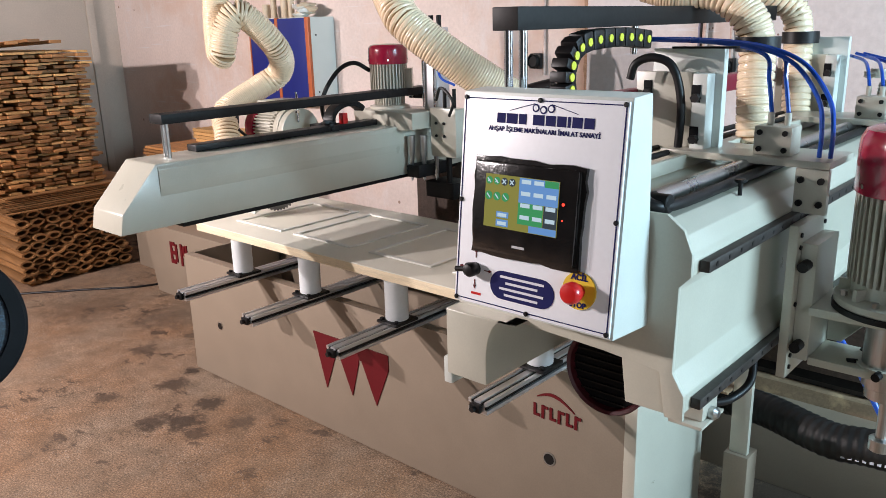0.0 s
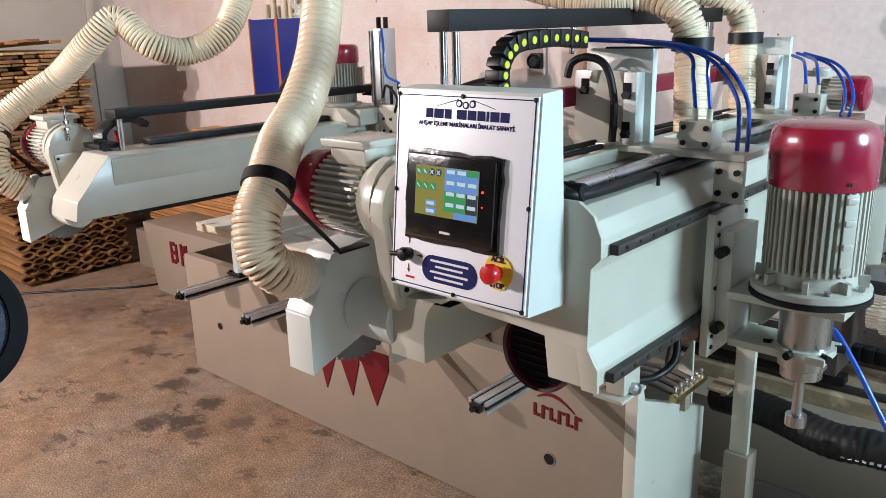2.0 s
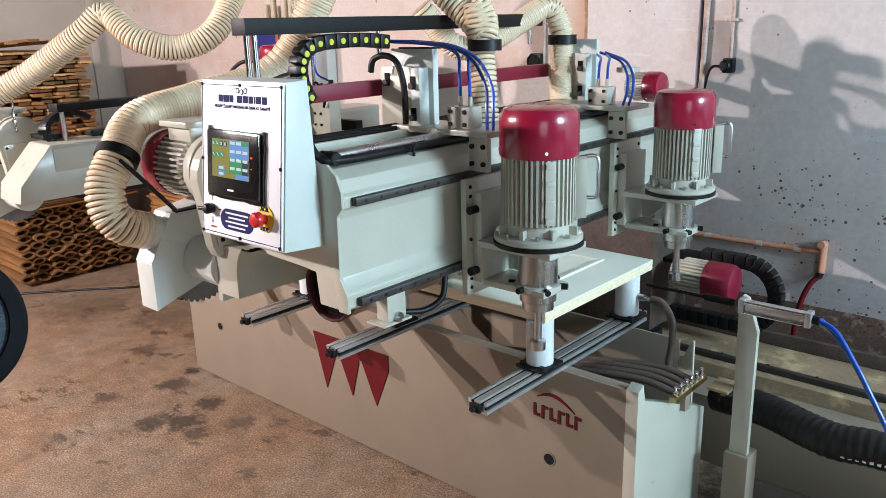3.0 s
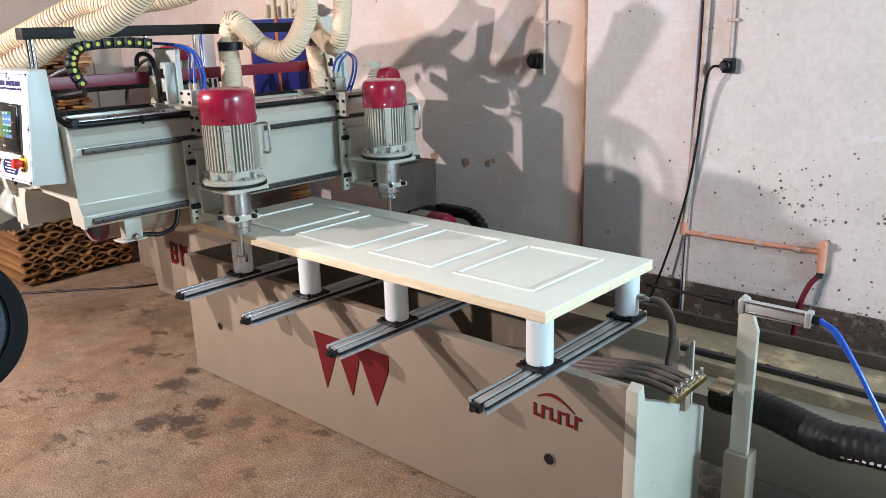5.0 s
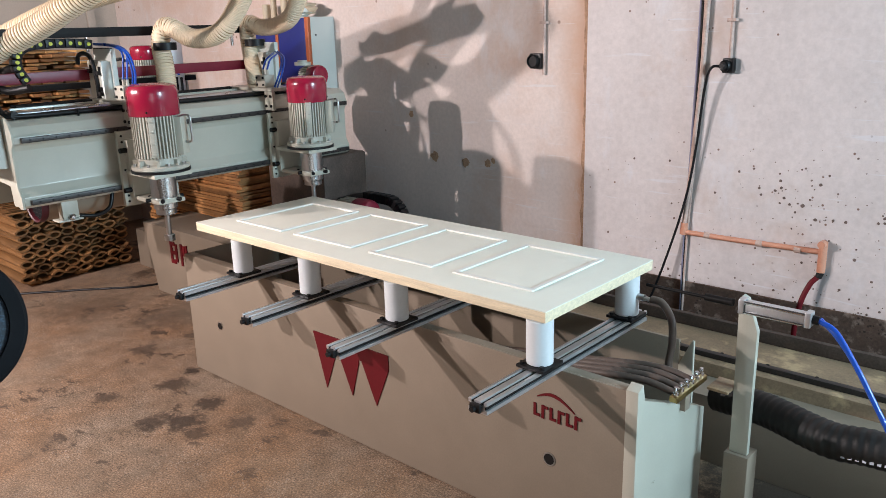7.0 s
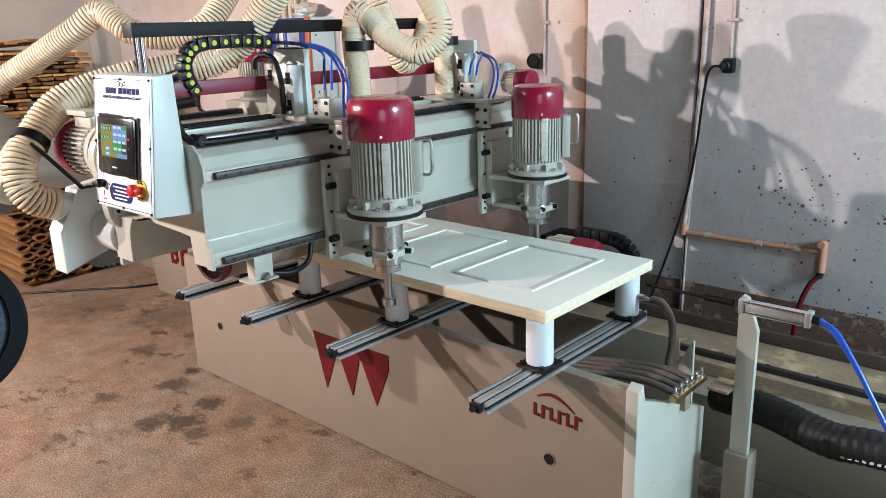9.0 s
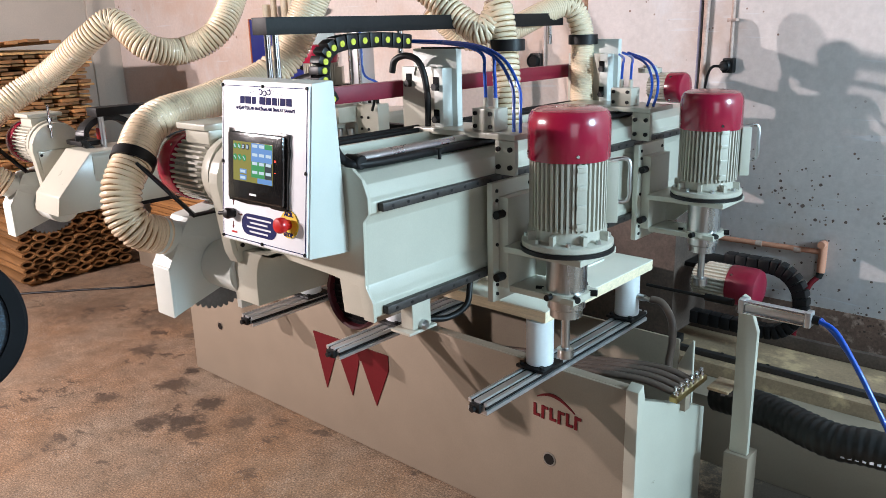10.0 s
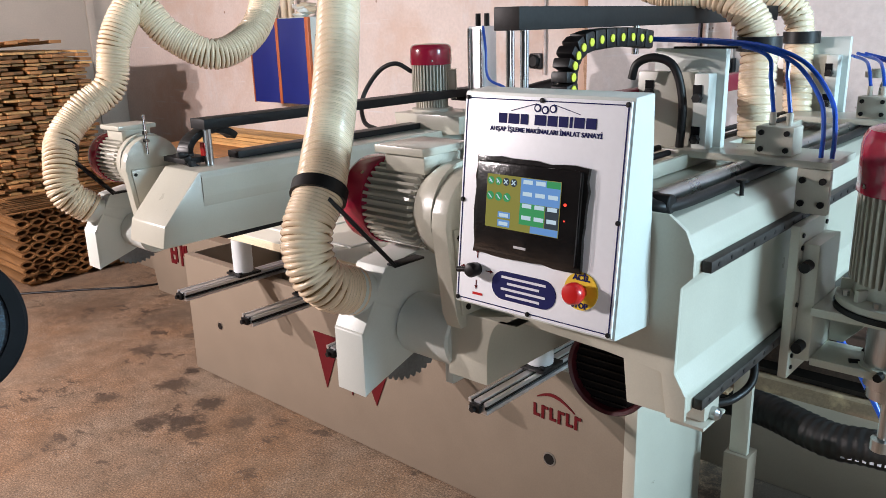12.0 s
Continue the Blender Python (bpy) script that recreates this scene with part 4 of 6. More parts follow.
# ---------------------------------------------------------------- gantry with routers and control panel
def gantry_routers():
    g = thing("router_gantry", "cream cantilever gantry with two routers, saw and control panel", "gantry")
    # beam along y: a section with stepped rails on its right side
    sec = [(-0.40, 1.20), (-0.40, 1.36), (-0.36, 1.44), (0.02, 1.435), (0.062, 1.41), (0.075, 1.375), (0.083, 1.365), (0.083, 1.335), (0.066, 1.325), (0.056, 1.30), (0.056, 1.13), (0.072, 1.10), (0.083, 1.085), (0.083, 1.045), (0.06, 1.03), (-0.05, 1.03), (-0.07, 1.20)]
    bm = B(); prism(bm, sec, "y", -0.60, 1.42, 0.003)
    part("beam", bm, "cream", g)
    bm = B(); prism(bm, [(0.045, 1.03), (0.03, 1.125), (-0.10, 1.138), (-0.36, 1.15), (-0.50, 1.16), (-0.50, 1.30), (-0.36, 1.452), (0.03, 1.452), (0.066, 1.425), (0.085, 1.38), (0.085, 1.335), (0.062, 1.31), (0.058, 1.13), (0.085, 1.085), (0.085, 1.03)], "y", -0.612, -0.6005, 0.003)
    part("beam_end_plate", bm, "cream", g)
    for z0, z1 in ((1.338, 1.362), (1.048, 1.072)):
        bm = B(); box(bm, 0.0835, 0.105, -0.575, 1.40, z0, z1, 0.003)
        rail = part("linear_rail", bm, "rail", g)
        bm = B()
        for k in range(32):
            rod(bm, (0.1052, -0.54 + 0.06 * k, (z0 + z1) / 2), (0.1062, -0.54 + 0.06 * k, (z0 + z1) / 2), 0.005, 8)
        tagged(part("rail_bolts", bm, "black", rail), kind="stuff")
    # rodless cylinder on top with black energy strip
    bm = B(); rod(bm, (-0.04, -0.53, 1.458), (-0.04, 1.1, 1.458), 0.018, 20)
    part("top_cylinder", bm, "steel", g)
    bm = B(); tube(bm, [(-0.07, -0.600, 1.57), (-0.055, -0.598, 1.51), (-0.03, -0.585, 1.466), (0.0, -0.53, 1.451), (0.004, -0.2, 1.450), (0.004, 0.4, 1.450), (0.004, 1.1, 1.450)], 0.0125, 60, 10); rod(bm, (-0.055, -0.552, 1.458), (0.008, -0.552, 1.458), 0.02, 12, 0.003)
    part("edge_cable", bm, "black", g)
    bm = B(); box(bm, -0.20, -0.185, -0.50, 1.1, 1.44, 1.475, 0.003); box(bm, -0.10, -0.09, -0.50, 1.1, 1.437, 1.455, 0.002)
    part("trough_edge", bm, "cream", g)
    bm = B(); rod(bm, (0.035, -0.27, 1.43), (0.035, -0.27, 1.46), 0.005, 8); rod(bm, (0.035, -0.27, 1.46), (0.035, -0.27, 1.466), 0.014, 10)
    part("lube_nipple", bm, "iron", g)
    # rear column and carriage on the track
    bm = B(); box(bm, -0.45, 0.12, 1.16, 1.52, 0.43, 1.03, 0.006)
    part("rear_column", bm, "rusty", g)
    bm = B(); box(bm, -0.48, 0.15, 1.17, 1.235, 0.39, 0.429, 0.004)
    part("carriage", bm, "iron", g)
    # the saw's slide under the beam, and the red motor behind the arch
    n = 10
    bm = B(); prism(bm, [(-0.50, 1.16), (-0.29, 1.16), *[(-0.33 - 0.05 * math.sin(a), 1.05 + 0.11 * math.cos(a)) for a in (math.pi / 2 * k / n for k in range(n + 1))], (-0.38, 0.99), (-0.50, 0.99)], "y", -0.66, -0.30, 0.004)
    part("front_bracket", bm, "cream", g)
    bm = B(); box(bm, -0.53, -0.505, -0.64, -0.55, 0.95, 1.02, 0.004)
    part("bracket_lug", bm, "boxgrey", g)
    mx, mz, mr = -0.175, 1.012, 0.108
    bm = B(); lathe(bm, (mx, 0.10, mz), (mx, -1, mz), [(mr * 0.5, 0), (mr * 0.96, 0.02), (mr * 0.96, 0.535), (mr * 0.94, 0.54)], 48)
    lm = part("lower_motor", bm, "base", g)
    # rim and grille bars coloured darker for the dim light under the beam
    bm = B(); lathe(bm, (mx, -0.435, mz), (mx, -1, mz), [(mr * 0.965, 0), (mr, 0.006), (mr, 0.03), (mr * 0.96, 0.036), (mr * 0.90, 0.030), (mr * 0.88, 0.012)], 48)
    part("cowl_rim", bm, "shaded_red", lm, "dark red cowl rim with shade in its colour")
    bm = B(); lathe(bm, (mx, -0.4405, mz), (mx, -1, mz), [(mr * 0.87, 0), (mr * 0.87, 0.008)], 48)
    part("cowl_recess", bm, "pitch", lm)
    for k in range(9):
        zz = -0.08 + 0.02 * k
        hw = math.sqrt(max(0.0001, (mr * 0.87) ** 2 - zz * zz))
        bm = B(); box(bm, mx - hw, mx + hw, -0.4535, -0.4488, mz + zz - 0.0016, mz + zz + 0.0016)
        part("grille_bar", bm, "iron", lm)
    bm = B(); box(bm, 0.0, 0.05, -0.425, -0.345, 0.94, 1.029, 0.005); box(bm, -0.02, 0.06, -0.45, -0.33, 0.931, 0.9395, 0.002)
    lc = part("lower_cylinder", bm, "fins", g)
    bm = B(); lathe(bm, (0.0505, -0.385, 0.95), (1, -0.385, 0.95), [(0.016, 0), (0.016, 0.012), (0.009, 0.02)], 20)
    part("port", bm, "steel", lc)
    bm = B(); box(bm, 0.0, 0.06, 0.10, 0.2, 0.95, 1.029, 0.005)
    part("lower_block", bm, "fins", g)
    bm = B(); tube(bm, [(0.03, -0.335, 0.945), (0.05, -0.26, 0.935), (0.07, -0.20, 0.965), (0.06, -0.17, 1.035)], 0.010, 24)
    part("lower_hose", bm, "black", g)

    # two routers on carriages that sit on the beam's rails
    for y, xr, k in ((-0.035, 0.33, 0), (0.88, 0.360, 1)):
        bm = B(); box(bm, 0.106, 0.128, y - 0.105, y + 0.105, 0.965, 1.345, 0.003)
        pl = part("carriage_plate", bm, "cream", g)
        for yy in (y - 0.085, y + 0.085):
            for zz in (0.99, 1.02, 1.29, 1.32, 1.15):
                bm = B(); rod(bm, (0.128, yy, zz), (0.132, yy, zz), 0.006, 8)
                part("bolt", bm, "iron", pl)
        bm = B(); box(bm, 0.1285, 0.165, y - 0.075, y + 0.085, 1.01, 1.30, 0.003)
        part("slide", bm, "cream", pl)
        for zz in (1.05, 1.25):
            bm = B(); rod(bm, (0.145, y - 0.11, zz), (0.145, y - 0.075, zz), 0.013, 12)
            part("side_screw", bm, "iron", pl)
        bm = B(); box(bm, 0.1655, xr + 0.11, y - 0.10, y + 0.10, 1.135, 1.155, 0.003); box(bm, 0.1655, xr + 0.07, y - 0.07, y + 0.07, 1.0, 1.02, 0.003)
        part("motor_shelf", bm, "cream", pl)
        bm = B(); prism(bm, [(0.1655, 1.0205), (0.1655, 1.1345), (xr - 0.03, 1.1345), (0.20, 1.0205)], "y", y + 0.072, y + 0.086, 0.002)
        part("shelf_web", bm, "cream", pl)
        mo = motor(g, "router_motor", (xr, y, 1.168), (xr, y, 1.575 - 0.022 * k), 0.120 - 0.007 * k, 0.407 - 0.022 * k, True, None)
        bm = B(); box(bm, -0.035, 0.035, 0, 0.035, 1.24, 1.42, 0.004, Matrix.Translation((xr, y, 0)) @ Matrix.Rotation(radians(-55), 4, "Z") @ Matrix.Translation((0, 0.108, 0)))
        part("terminal_box", bm, "cream", mo)
        face = Matrix.Translation((xr, y, 0)) @ Matrix.Rotation(radians(-38), 4, "Z") @ Matrix.Translation((0.110 - 0.006 * k, 0, 0))
        bm = B(); box(bm, 0, 0.008, -0.016, 0.016, 1.235, 1.425, 0.002, face)
        for zz in (1.25, 1.305, 1.36, 1.41):
            box(bm, 0.008, 0.014, -0.016, 0.010, zz - 0.007, zz + 0.007, 0.002, face)
        part("connection_plate", bm, "fins", mo)
        bm = B(); tube(bm, [(xr + 0.10, y + 0.07, 1.30), (xr + 0.14, y + 0.10, 1.30), (xr + 0.145, y + 0.10, 1.36), (xr + 0.14, y + 0.10, 1.42), (xr + 0.10, y + 0.07, 1.42)], 0.006, 24)
        part("lifting_bar", bm, "steel", mo)
        bm = B(); lathe(bm, (xr, y, 1.1345), (xr, y, 0), [(0.062, 0), (0.062, 0.115), (0.058, 0.118), (0.058, 0.165), (0.05, 0.17), (0.05, 0.195), (0.03, 0.2)], 36)
        sp = part("spindle", bm, "steel", g, "turned bright steel spindle")
        bm = B(); lathe(bm, (xr, y, 1.025), (xr, y, 0), [(0.063, 0), (0.075, 0), (0.075, 0.016), (0.063, 0.016)], 36)
        part("clamp_ring", bm, "cream", sp)
        for j in range(6):
            a = 1.05 * j + 0.4
            bm = B(); rod(bm, (xr + 0.07 * math.cos(a), y + 0.07 * math.sin(a), 1.017), (xr + 0.094 * math.cos(a), y + 0.094 * math.sin(a), 1.017), 0.010, 10)
            part("clamp_screw", bm, "iron", sp)
        bm = B(); lathe(bm, (xr, y, 0.936), (xr, y, 0), [(0.013, 0), (0.013, 0.105), (0.026, 0.108), (0.026, 0.136), (0.01, 0.138)], 20)
        part("cutter", bm, "steel", sp)
    # vertical column plates and valve blocks above the beam
    for y in (0.0, 0.86):
        bm = B(); box(bm, -0.36, -0.19, y - 0.005, y + 0.018, 1.40, 1.677, 0.003)
        cp = part("column_plate", bm, "cream", g, m=Matrix.Translation((-0.01, 0, 0) if y < 0.5 else (0.0, 0.17, 0)))
        bm = B(); box(bm, -0.325, -0.13, y + 0.0185, y + 0.045, 1.455, 1.735, 0.003)
        part("back_plate", bm, "boxgrey", cp)
        bm = B(); box(bm, -0.189, -0.150, y - 0.03, y + 0.018, 1.48, 1.675, 0.003)
        part("slide_plate", bm, "boxgrey", cp)
        for bx, zz in ((-0.325, 1.632), (-0.325, 1.44), (-0.178, 1.625), (-0.178, 1.52)):
            by = y - 0.005 if bx < -0.2 else y - 0.03
            bm = B(); box(bm, bx - 0.012, bx + 0.012, by - 0.003, by - 0.0002, zz - 0.022, zz + 0.022, 0.001)
            sl = part("slot", bm, "pitch", cp)
            bm = B(); rod(bm, (bx + 0.004, by - 0.02, zz - 0.01), (bx + 0.004, by - 0.003, zz - 0.01), 0.012, 6)
            part("slot_bolt", bm, "black", sl)
        if y < 0.5:
            bm = B(); box(bm, -0.26, -0.09, y - 0.01, y + 0.012, 1.7355, 1.741, 0.001)
            part("cap_strip", bm, "black", cp)
        bm = B(); box(bm, -0.26, 0.16, y - 0.07, y + 0.12, 1.437 + 0.03, 1.455 + 0.03, 0.003); box(bm, 0.085, 0.16, y - 0.07, y - 0.05, 1.36, 1.4665, 0.003)
        tp = part("top_plate", bm, "cream", g)
        for xx in (0.10, 0.145):
            for zz in (1.385, 1.44):
                bm = B(); rod(bm, (xx, y - 0.078, zz), (xx, y - 0.0702, zz), 0.008, 8)
                part("plate_bolt", bm, "iron", tp)
        bm = B(); box(bm, -0.03, 0.06, y - 0.04, y + 0.03, 1.4855, 1.555, 0.004); rod(bm, (-0.005, y, 1.555), (-0.005, y, 1.585), 0.008); rod(bm, (0.035, y, 1.555), (0.035, y, 1.585), 0.008)
        ab = part("air_cylinder_block", bm, "fins", tp)
        for bx, bz in ((-0.015, 1.50), (0.045, 1.50), (-0.015, 1.54), (0.045, 1.54)):
            bm = B(); rod(bm, (bx, y - 0.046, bz), (bx, y - 0.0402, bz), 0.007, 8)
            part("block_screw", bm, "iron", ab)
        for xa, xb in ((-0.005, 0.12), (0.035, 0.145)):
            if y < 0.5:
                up = [(xa, y, 1.585), (xa - 0.02, y + 0.02, 1.66), (xa - 0.04, y + 0.03, 1.72), (xa - 0.16, y + 0.04, 1.748), (-0.36, 0.04, 1.758)]
                side = [(xb, y - 0.02, 1.487), (xb, y - 0.02, 1.55), (xb - 0.02, y, 1.62), (xb - 0.09, y + 0.02, 1.70), (xb - 0.2, y + 0.04, 1.74), (-0.20, 0.05, 1.755), (-0.36, 0.04, 1.760)]
            else:
                up = [(xa, y, 1.585), (xa - 0.02, y + 0.04, 1.635), (xa - 0.05, y + 0.10, 1.66), (xa - 0.11, y + 0.17, 1.672)]
                side = [(xb, y - 0.02, 1.487), (xb, y + 0.01, 1.54), (xb - 0.03, y + 0.06, 1.60), (xb - 0.10, y + 0.12, 1.65), (xb - 0.22, y + 0.17, 1.68)]
            for line in (up, side):
                bm = B(); tube(bm, line, 0.0055, 36, 8)
                part("air_line", bm, "blue", tp)
        if y > 0.5:
            continue
        bm = B(); tube(bm, [(-0.36, y - 0.06, 1.66), (-0.345, y - 0.06, 1.70), (-0.30, y - 0.05, 1.715), (-0.25, y - 0.04, 1.69), (-0.225, y - 0.035, 1.60), (-0.23, y - 0.03, 1.47)], 0.011, 40, 10)
        part("flex_conduit", bm, "black", tp)
    motor(g, "slide_motor", (-0.05, 1.20, 1.53), (0.10, 1.20, 1.53), 0.065, 0.16, False, None, 24, 0.45)
    bm = B(); lathe(bm, (-0.06, 1.20, 1.59), (-0.06, 1.2, 2), [(0.05, 0), (0.05, 0.02), (0.03, 0.021), (0.03, 0.03)], 20)
    part("motor_cap", bm, "cream", g)
    motor(g, "drive_motor", (0.20, 1.22, 0.71), (0.48, 1.22, 0.71), 0.085, 0.28, False, None, 30, 0.45, "darkred")
    n = 14
    pts = [Vector((0.46 + 0.14 * math.cos(a), 1.38, 0.62 + 0.15 * math.sin(a))) for a in (-math.pi / 2 + math.pi * k / n for k in range(n + 1))]
    pts = [Vector((0.46 - 0.05 * k, 1.38, 0.47)) for k in range(7, 0, -1)] + pts + [Vector((0.46 - 0.05 * k, 1.38, 0.77)) for k in range(1, 5)]
    for a, b in zip(pts, pts[1:]):
        mm, ln = axes(a, b)
        bm = B(); box(bm, -0.03, 0.03, -0.03, 0.03, 0.001, ln - 0.001, 0.006, mm)
        part("track_chain_link", bm, "black", g)
    bm = B(); box(bm, 0.10, 0.32, 1.26, 1.46, 0.74, 0.76, 0.003)
    part("chain_arm", bm, "iron", g)
    for x, y in ((-0.185, 0.355), (-0.285, 1.02)):
        bm = B(); lathe(bm, (x, y, 1.715), (x, y, 2), [(0.054, 0), (0.062, 0), (0.062, 0.04), (0.054, 0.04)], 36)
        part("hose_clamp", bm, "black", g)
    # red cross tube and dark shaft behind the columns
    bm = B(); box(bm, -0.40, -0.365, -0.50, 1.25, 1.575, 1.63, 0.004)
    part("cross_tube", bm, "darkred", g, "dark red square tube")
    bm = B(); rod(bm, (-0.30, -0.45, 1.475), (-0.30, 1.2, 1.475), 0.008); rod(bm, (-0.24, -0.45, 1.475), (-0.24, 1.2, 1.475), 0.008)
    part("guide_shaft", bm, "iron", g)
    # hose bar on posts
    bm = B(); box(bm, -0.43, -0.36, -0.56, 0.98, 1.795, 1.845, 0.002)
    hb = part("hose_bar", bm, "iron", g, "black steel channel bar")
    for x, y in ((-0.415, -0.52), (-0.375, -0.52), (-0.395, 0.02), (-0.395, 0.93)):
        bm = B(); rod(bm, (x, y, 1.44 if y < 0 else 1.72), (x, y, 1.7945), 0.010)
        part("post", bm, "chrome", hb)
    # energy chain: links along an arch
    path = spline([(-0.37, -0.33, 1.58), (-0.37, -0.365, 1.65), (-0.37, -0.36, 1.715), (-0.37, -0.31, 1.758), (-0.37, -0.20, 1.768), (-0.37, -0.08, 1.768), (-0.37, 0.03, 1.758)], 15)
    for a, b in zip(path, path[1:]):
        mm, ln = axes(a, b)
        bm = B(); box(bm, -0.024, 0.024, -0.024, 0.024, 0.001, ln - 0.001, 0.006, mm)
        lk = part("chain_link", bm, "black", g)
        c = (a + b) / 2
        bm = B(); rod(bm, c + Vector((0.024, 0, 0)), c + Vector((0.027, 0, 0)), 0.010, 12)
        part("plug", bm, "chainyellow", lk)
    bm = B(); tube(bm, [(-0.40, -0.36, 1.66), (-0.47, -0.38, 1.64), (-0.54, -0.42, 1.60), (-0.52, -0.38, 1.54), (-0.42, -0.3, 1.55)], 0.022, 30, 10)
    part("cable_loop", bm, "black", g)
    control_panel(g)
    return g


def control_panel(g):
    W_, H_ = 0.395, 0.452
    tilt = pose(-0.395, -0.752, 1.228, -6.3, 0, 0)
    inv = tilt.inverted()
    back = [(-0.752, 1.228), (-0.702, 1.678), (-0.632, 1.682), (-0.613, 1.218)]
    bm = B(); prism(bm, [(y + 0.002, z) for y, z in back], "x", -0.395, 0.0, 0.005)
    cp = part("control_box", bm, "boxgrey", g, "white control box with touch screen and emergency stop")

    def sub(name, bm, mat, label=""):
        return part(name, bm, mat, cp, label, tilt)
    bm = B(); box(bm, 0.006, W_ - 0.006, -0.003, 0.0035, 0.006, H_ - 0.006, 0.001)
    sub("front_sheet", bm, "white")
    for q in ((0.010, 0.0125, 0.012, H_ - 0.012), (W_ - 0.0125, W_ - 0.010, 0.012, H_ - 0.012), (0.0126, W_ - 0.0126, 0.012, 0.0142), (0.0126, W_ - 0.0126, H_ - 0.0142, H_ - 0.012)):
        bm = B(); box(bm, q[0], q[1], -0.0038, -0.0028, q[2], q[3])
        sub("border_line", bm, "navy")
    for u, v in ((0.012, 0.012), (W_ / 2, 0.012), (W_ - 0.012, 0.012), (0.012, H_ / 2), (W_ - 0.012, H_ / 2), (0.012, H_ - 0.012), (W_ / 2, H_ - 0.012), (W_ - 0.012, H_ - 0.012)):
        bm = B(); lathe(bm, (u, -0.003, v), (u, -1, v), [(0.005, 0), (0.005, 0.003), (0.003, 0.005)], 10)
        sub("screw", bm, "black")
    # maker's name as plain blocks, with a line of small lettering under it
    x = 0.095
    for w in (0.024, 0.030, 0.022, None, 0.030, 0.026, 0.024, 0.010, 0.026, 0.026):
        if w is None:
            x += 0.012
            continue
        bm = B(); box(bm, x, x + w - 0.004, -0.0042, -0.0028, 0.392, 0.412)
        sub("name_block", bm, "navy")
        x += w
    for k in range(3):
        bm = B(); lathe(bm, (0.188 + 0.018 * k, -0.0042, 0.425 - 0.003 * (k == 1)), (0.188 + 0.018 * k, 0, 0.425 - 0.003 * (k == 1)), [(0.008, 0), (0.008, 0.0012)], 18)
        r = sub("emblem_ring", bm, "navy")
        bm = B(); lathe(bm, (0.188 + 0.018 * k, -0.0046, 0.425 - 0.003 * (k == 1)), (0.188 + 0.018 * k, 0, 0.425 - 0.003 * (k == 1)), [(0.005, 0), (0.005, 0.001)], 18)
        sub("emblem_disc", bm, "white")
    for s in (-1, 1):
        bm = B(); prism(bm, [(0.205 + s * 0.02, 0.434), (0.205 + s * 0.08, 0.418), (0.205 + s * 0.08, 0.4168), (0.205 + s * 0.02, 0.4325)], "y", -0.004, -0.0028)
        sub("emblem_line", bm, "navy")
    words("lettering", "AHŞAP İŞLEME MAKİNALARI İMALAT SANAYİ", 0.0125, "navy", cp, tilt @ pose(0.205, -0.0036, 0.380), bold=0.0003)
    # touch screen in its wrapped bezel
    bm = B(); box(bm, 0.060, 0.308, -0.022, -0.003, 0.128, 0.315, 0.007)
    sub("screen_bezel", bm, "film", "black bezel in clear wrapping")
    rnd, rim = random.Random(8), []
    for a, b in (((0.052, 0.121), (0.317, 0.119)), ((0.317, 0.119), (0.319, 0.320)), ((0.319, 0.320), (0.053, 0.324)), ((0.053, 0.324), (0.052, 0.121))):
        for k in range(9):
            f, jit = k / 9, 0.0 if k == 0 else 0.0035
            rim.append((a[0] + (b[0] - a[0]) * f + rnd.uniform(-jit, jit), a[1] + (b[1] - a[1]) * f + rnd.uniform(-jit, jit)))
    bm = B(); prism(bm, rim, "y", -0.012, -0.003, 0.0015)
    sub("wrapping", bm, "film", "crumpled clear wrapping")
    bm = B(); box(bm, 0.090, 0.268, -0.0232, -0.0222, 0.182, 0.290)
    sub("screen", bm, "lcd", "lit touch screen with coloured keys")
    y0, y1 = -0.0240, -0.0233
    def key(u0, u1, v0, v1, mat, lift=0.0):
        bm = B(); box(bm, u0, u1, y0 - lift, y1 - lift + 0.00005, v0, v1)
        sub("screen_key", bm, mat)
    key(0.175, 0.267, 0.240, 0.289, "lcd_blue")
    key(0.175, 0.234, 0.197, 0.2395, "lcd_green")
    key(0.236, 0.267, 0.197, 0.2395, "lcd_dark")
    key(0.236, 0.267, 0.276, 0.289, "lcd_green", 0.001)
    key(0.203, 0.267, 0.183, 0.1965, "lcd_blue")
    for c in range(3):
        for r in range(4):
            if c == 2 and r == 0:
                continue
            key(0.181 + 0.030 * c, 0.203 + 0.030 * c, 0.278 - 0.0235 * r, 0.286 - 0.0235 * r, "lcd_white", 0.001)
    key(0.122, 0.152, 0.204, 0.216, "lcd_blue"); key(0.122, 0.152, 0.186, 0.200, "lcd_blue")
    key(0.126, 0.148, 0.206, 0.213, "lcd_white", 0.001); key(0.126, 0.148, 0.189, 0.196, "lcd_white", 0.001)
    for k in range(4):
        bm = B(); lathe(bm, (0.100 + 0.019 * k, -0.0242, 0.277), (0.100 + 0.019 * k, 0, 0.277), [(0.008, 0), (0.008, 0.001)], 14)
        sub("screen_lamp", bm, "lcd_green" if k < 2 else "lcd_dark")
        bm = B(); box(bm, -0.006, 0.006, -0.0252, -0.0243, -0.001, 0.001, 0, pose(0.100 + 0.019 * k, 0, 0.277, 0, 45, 0)); box(bm, -0.004 if k < 2 else -0.006, 0.002 if k < 2 else 0.006, -0.0252, -0.0243, -0.001, 0.001, 0, pose(0.100 + 0.019 * k, 0, 0.277, 0, -45, 0))
        sub("screen_mark", bm, "lcd_white")
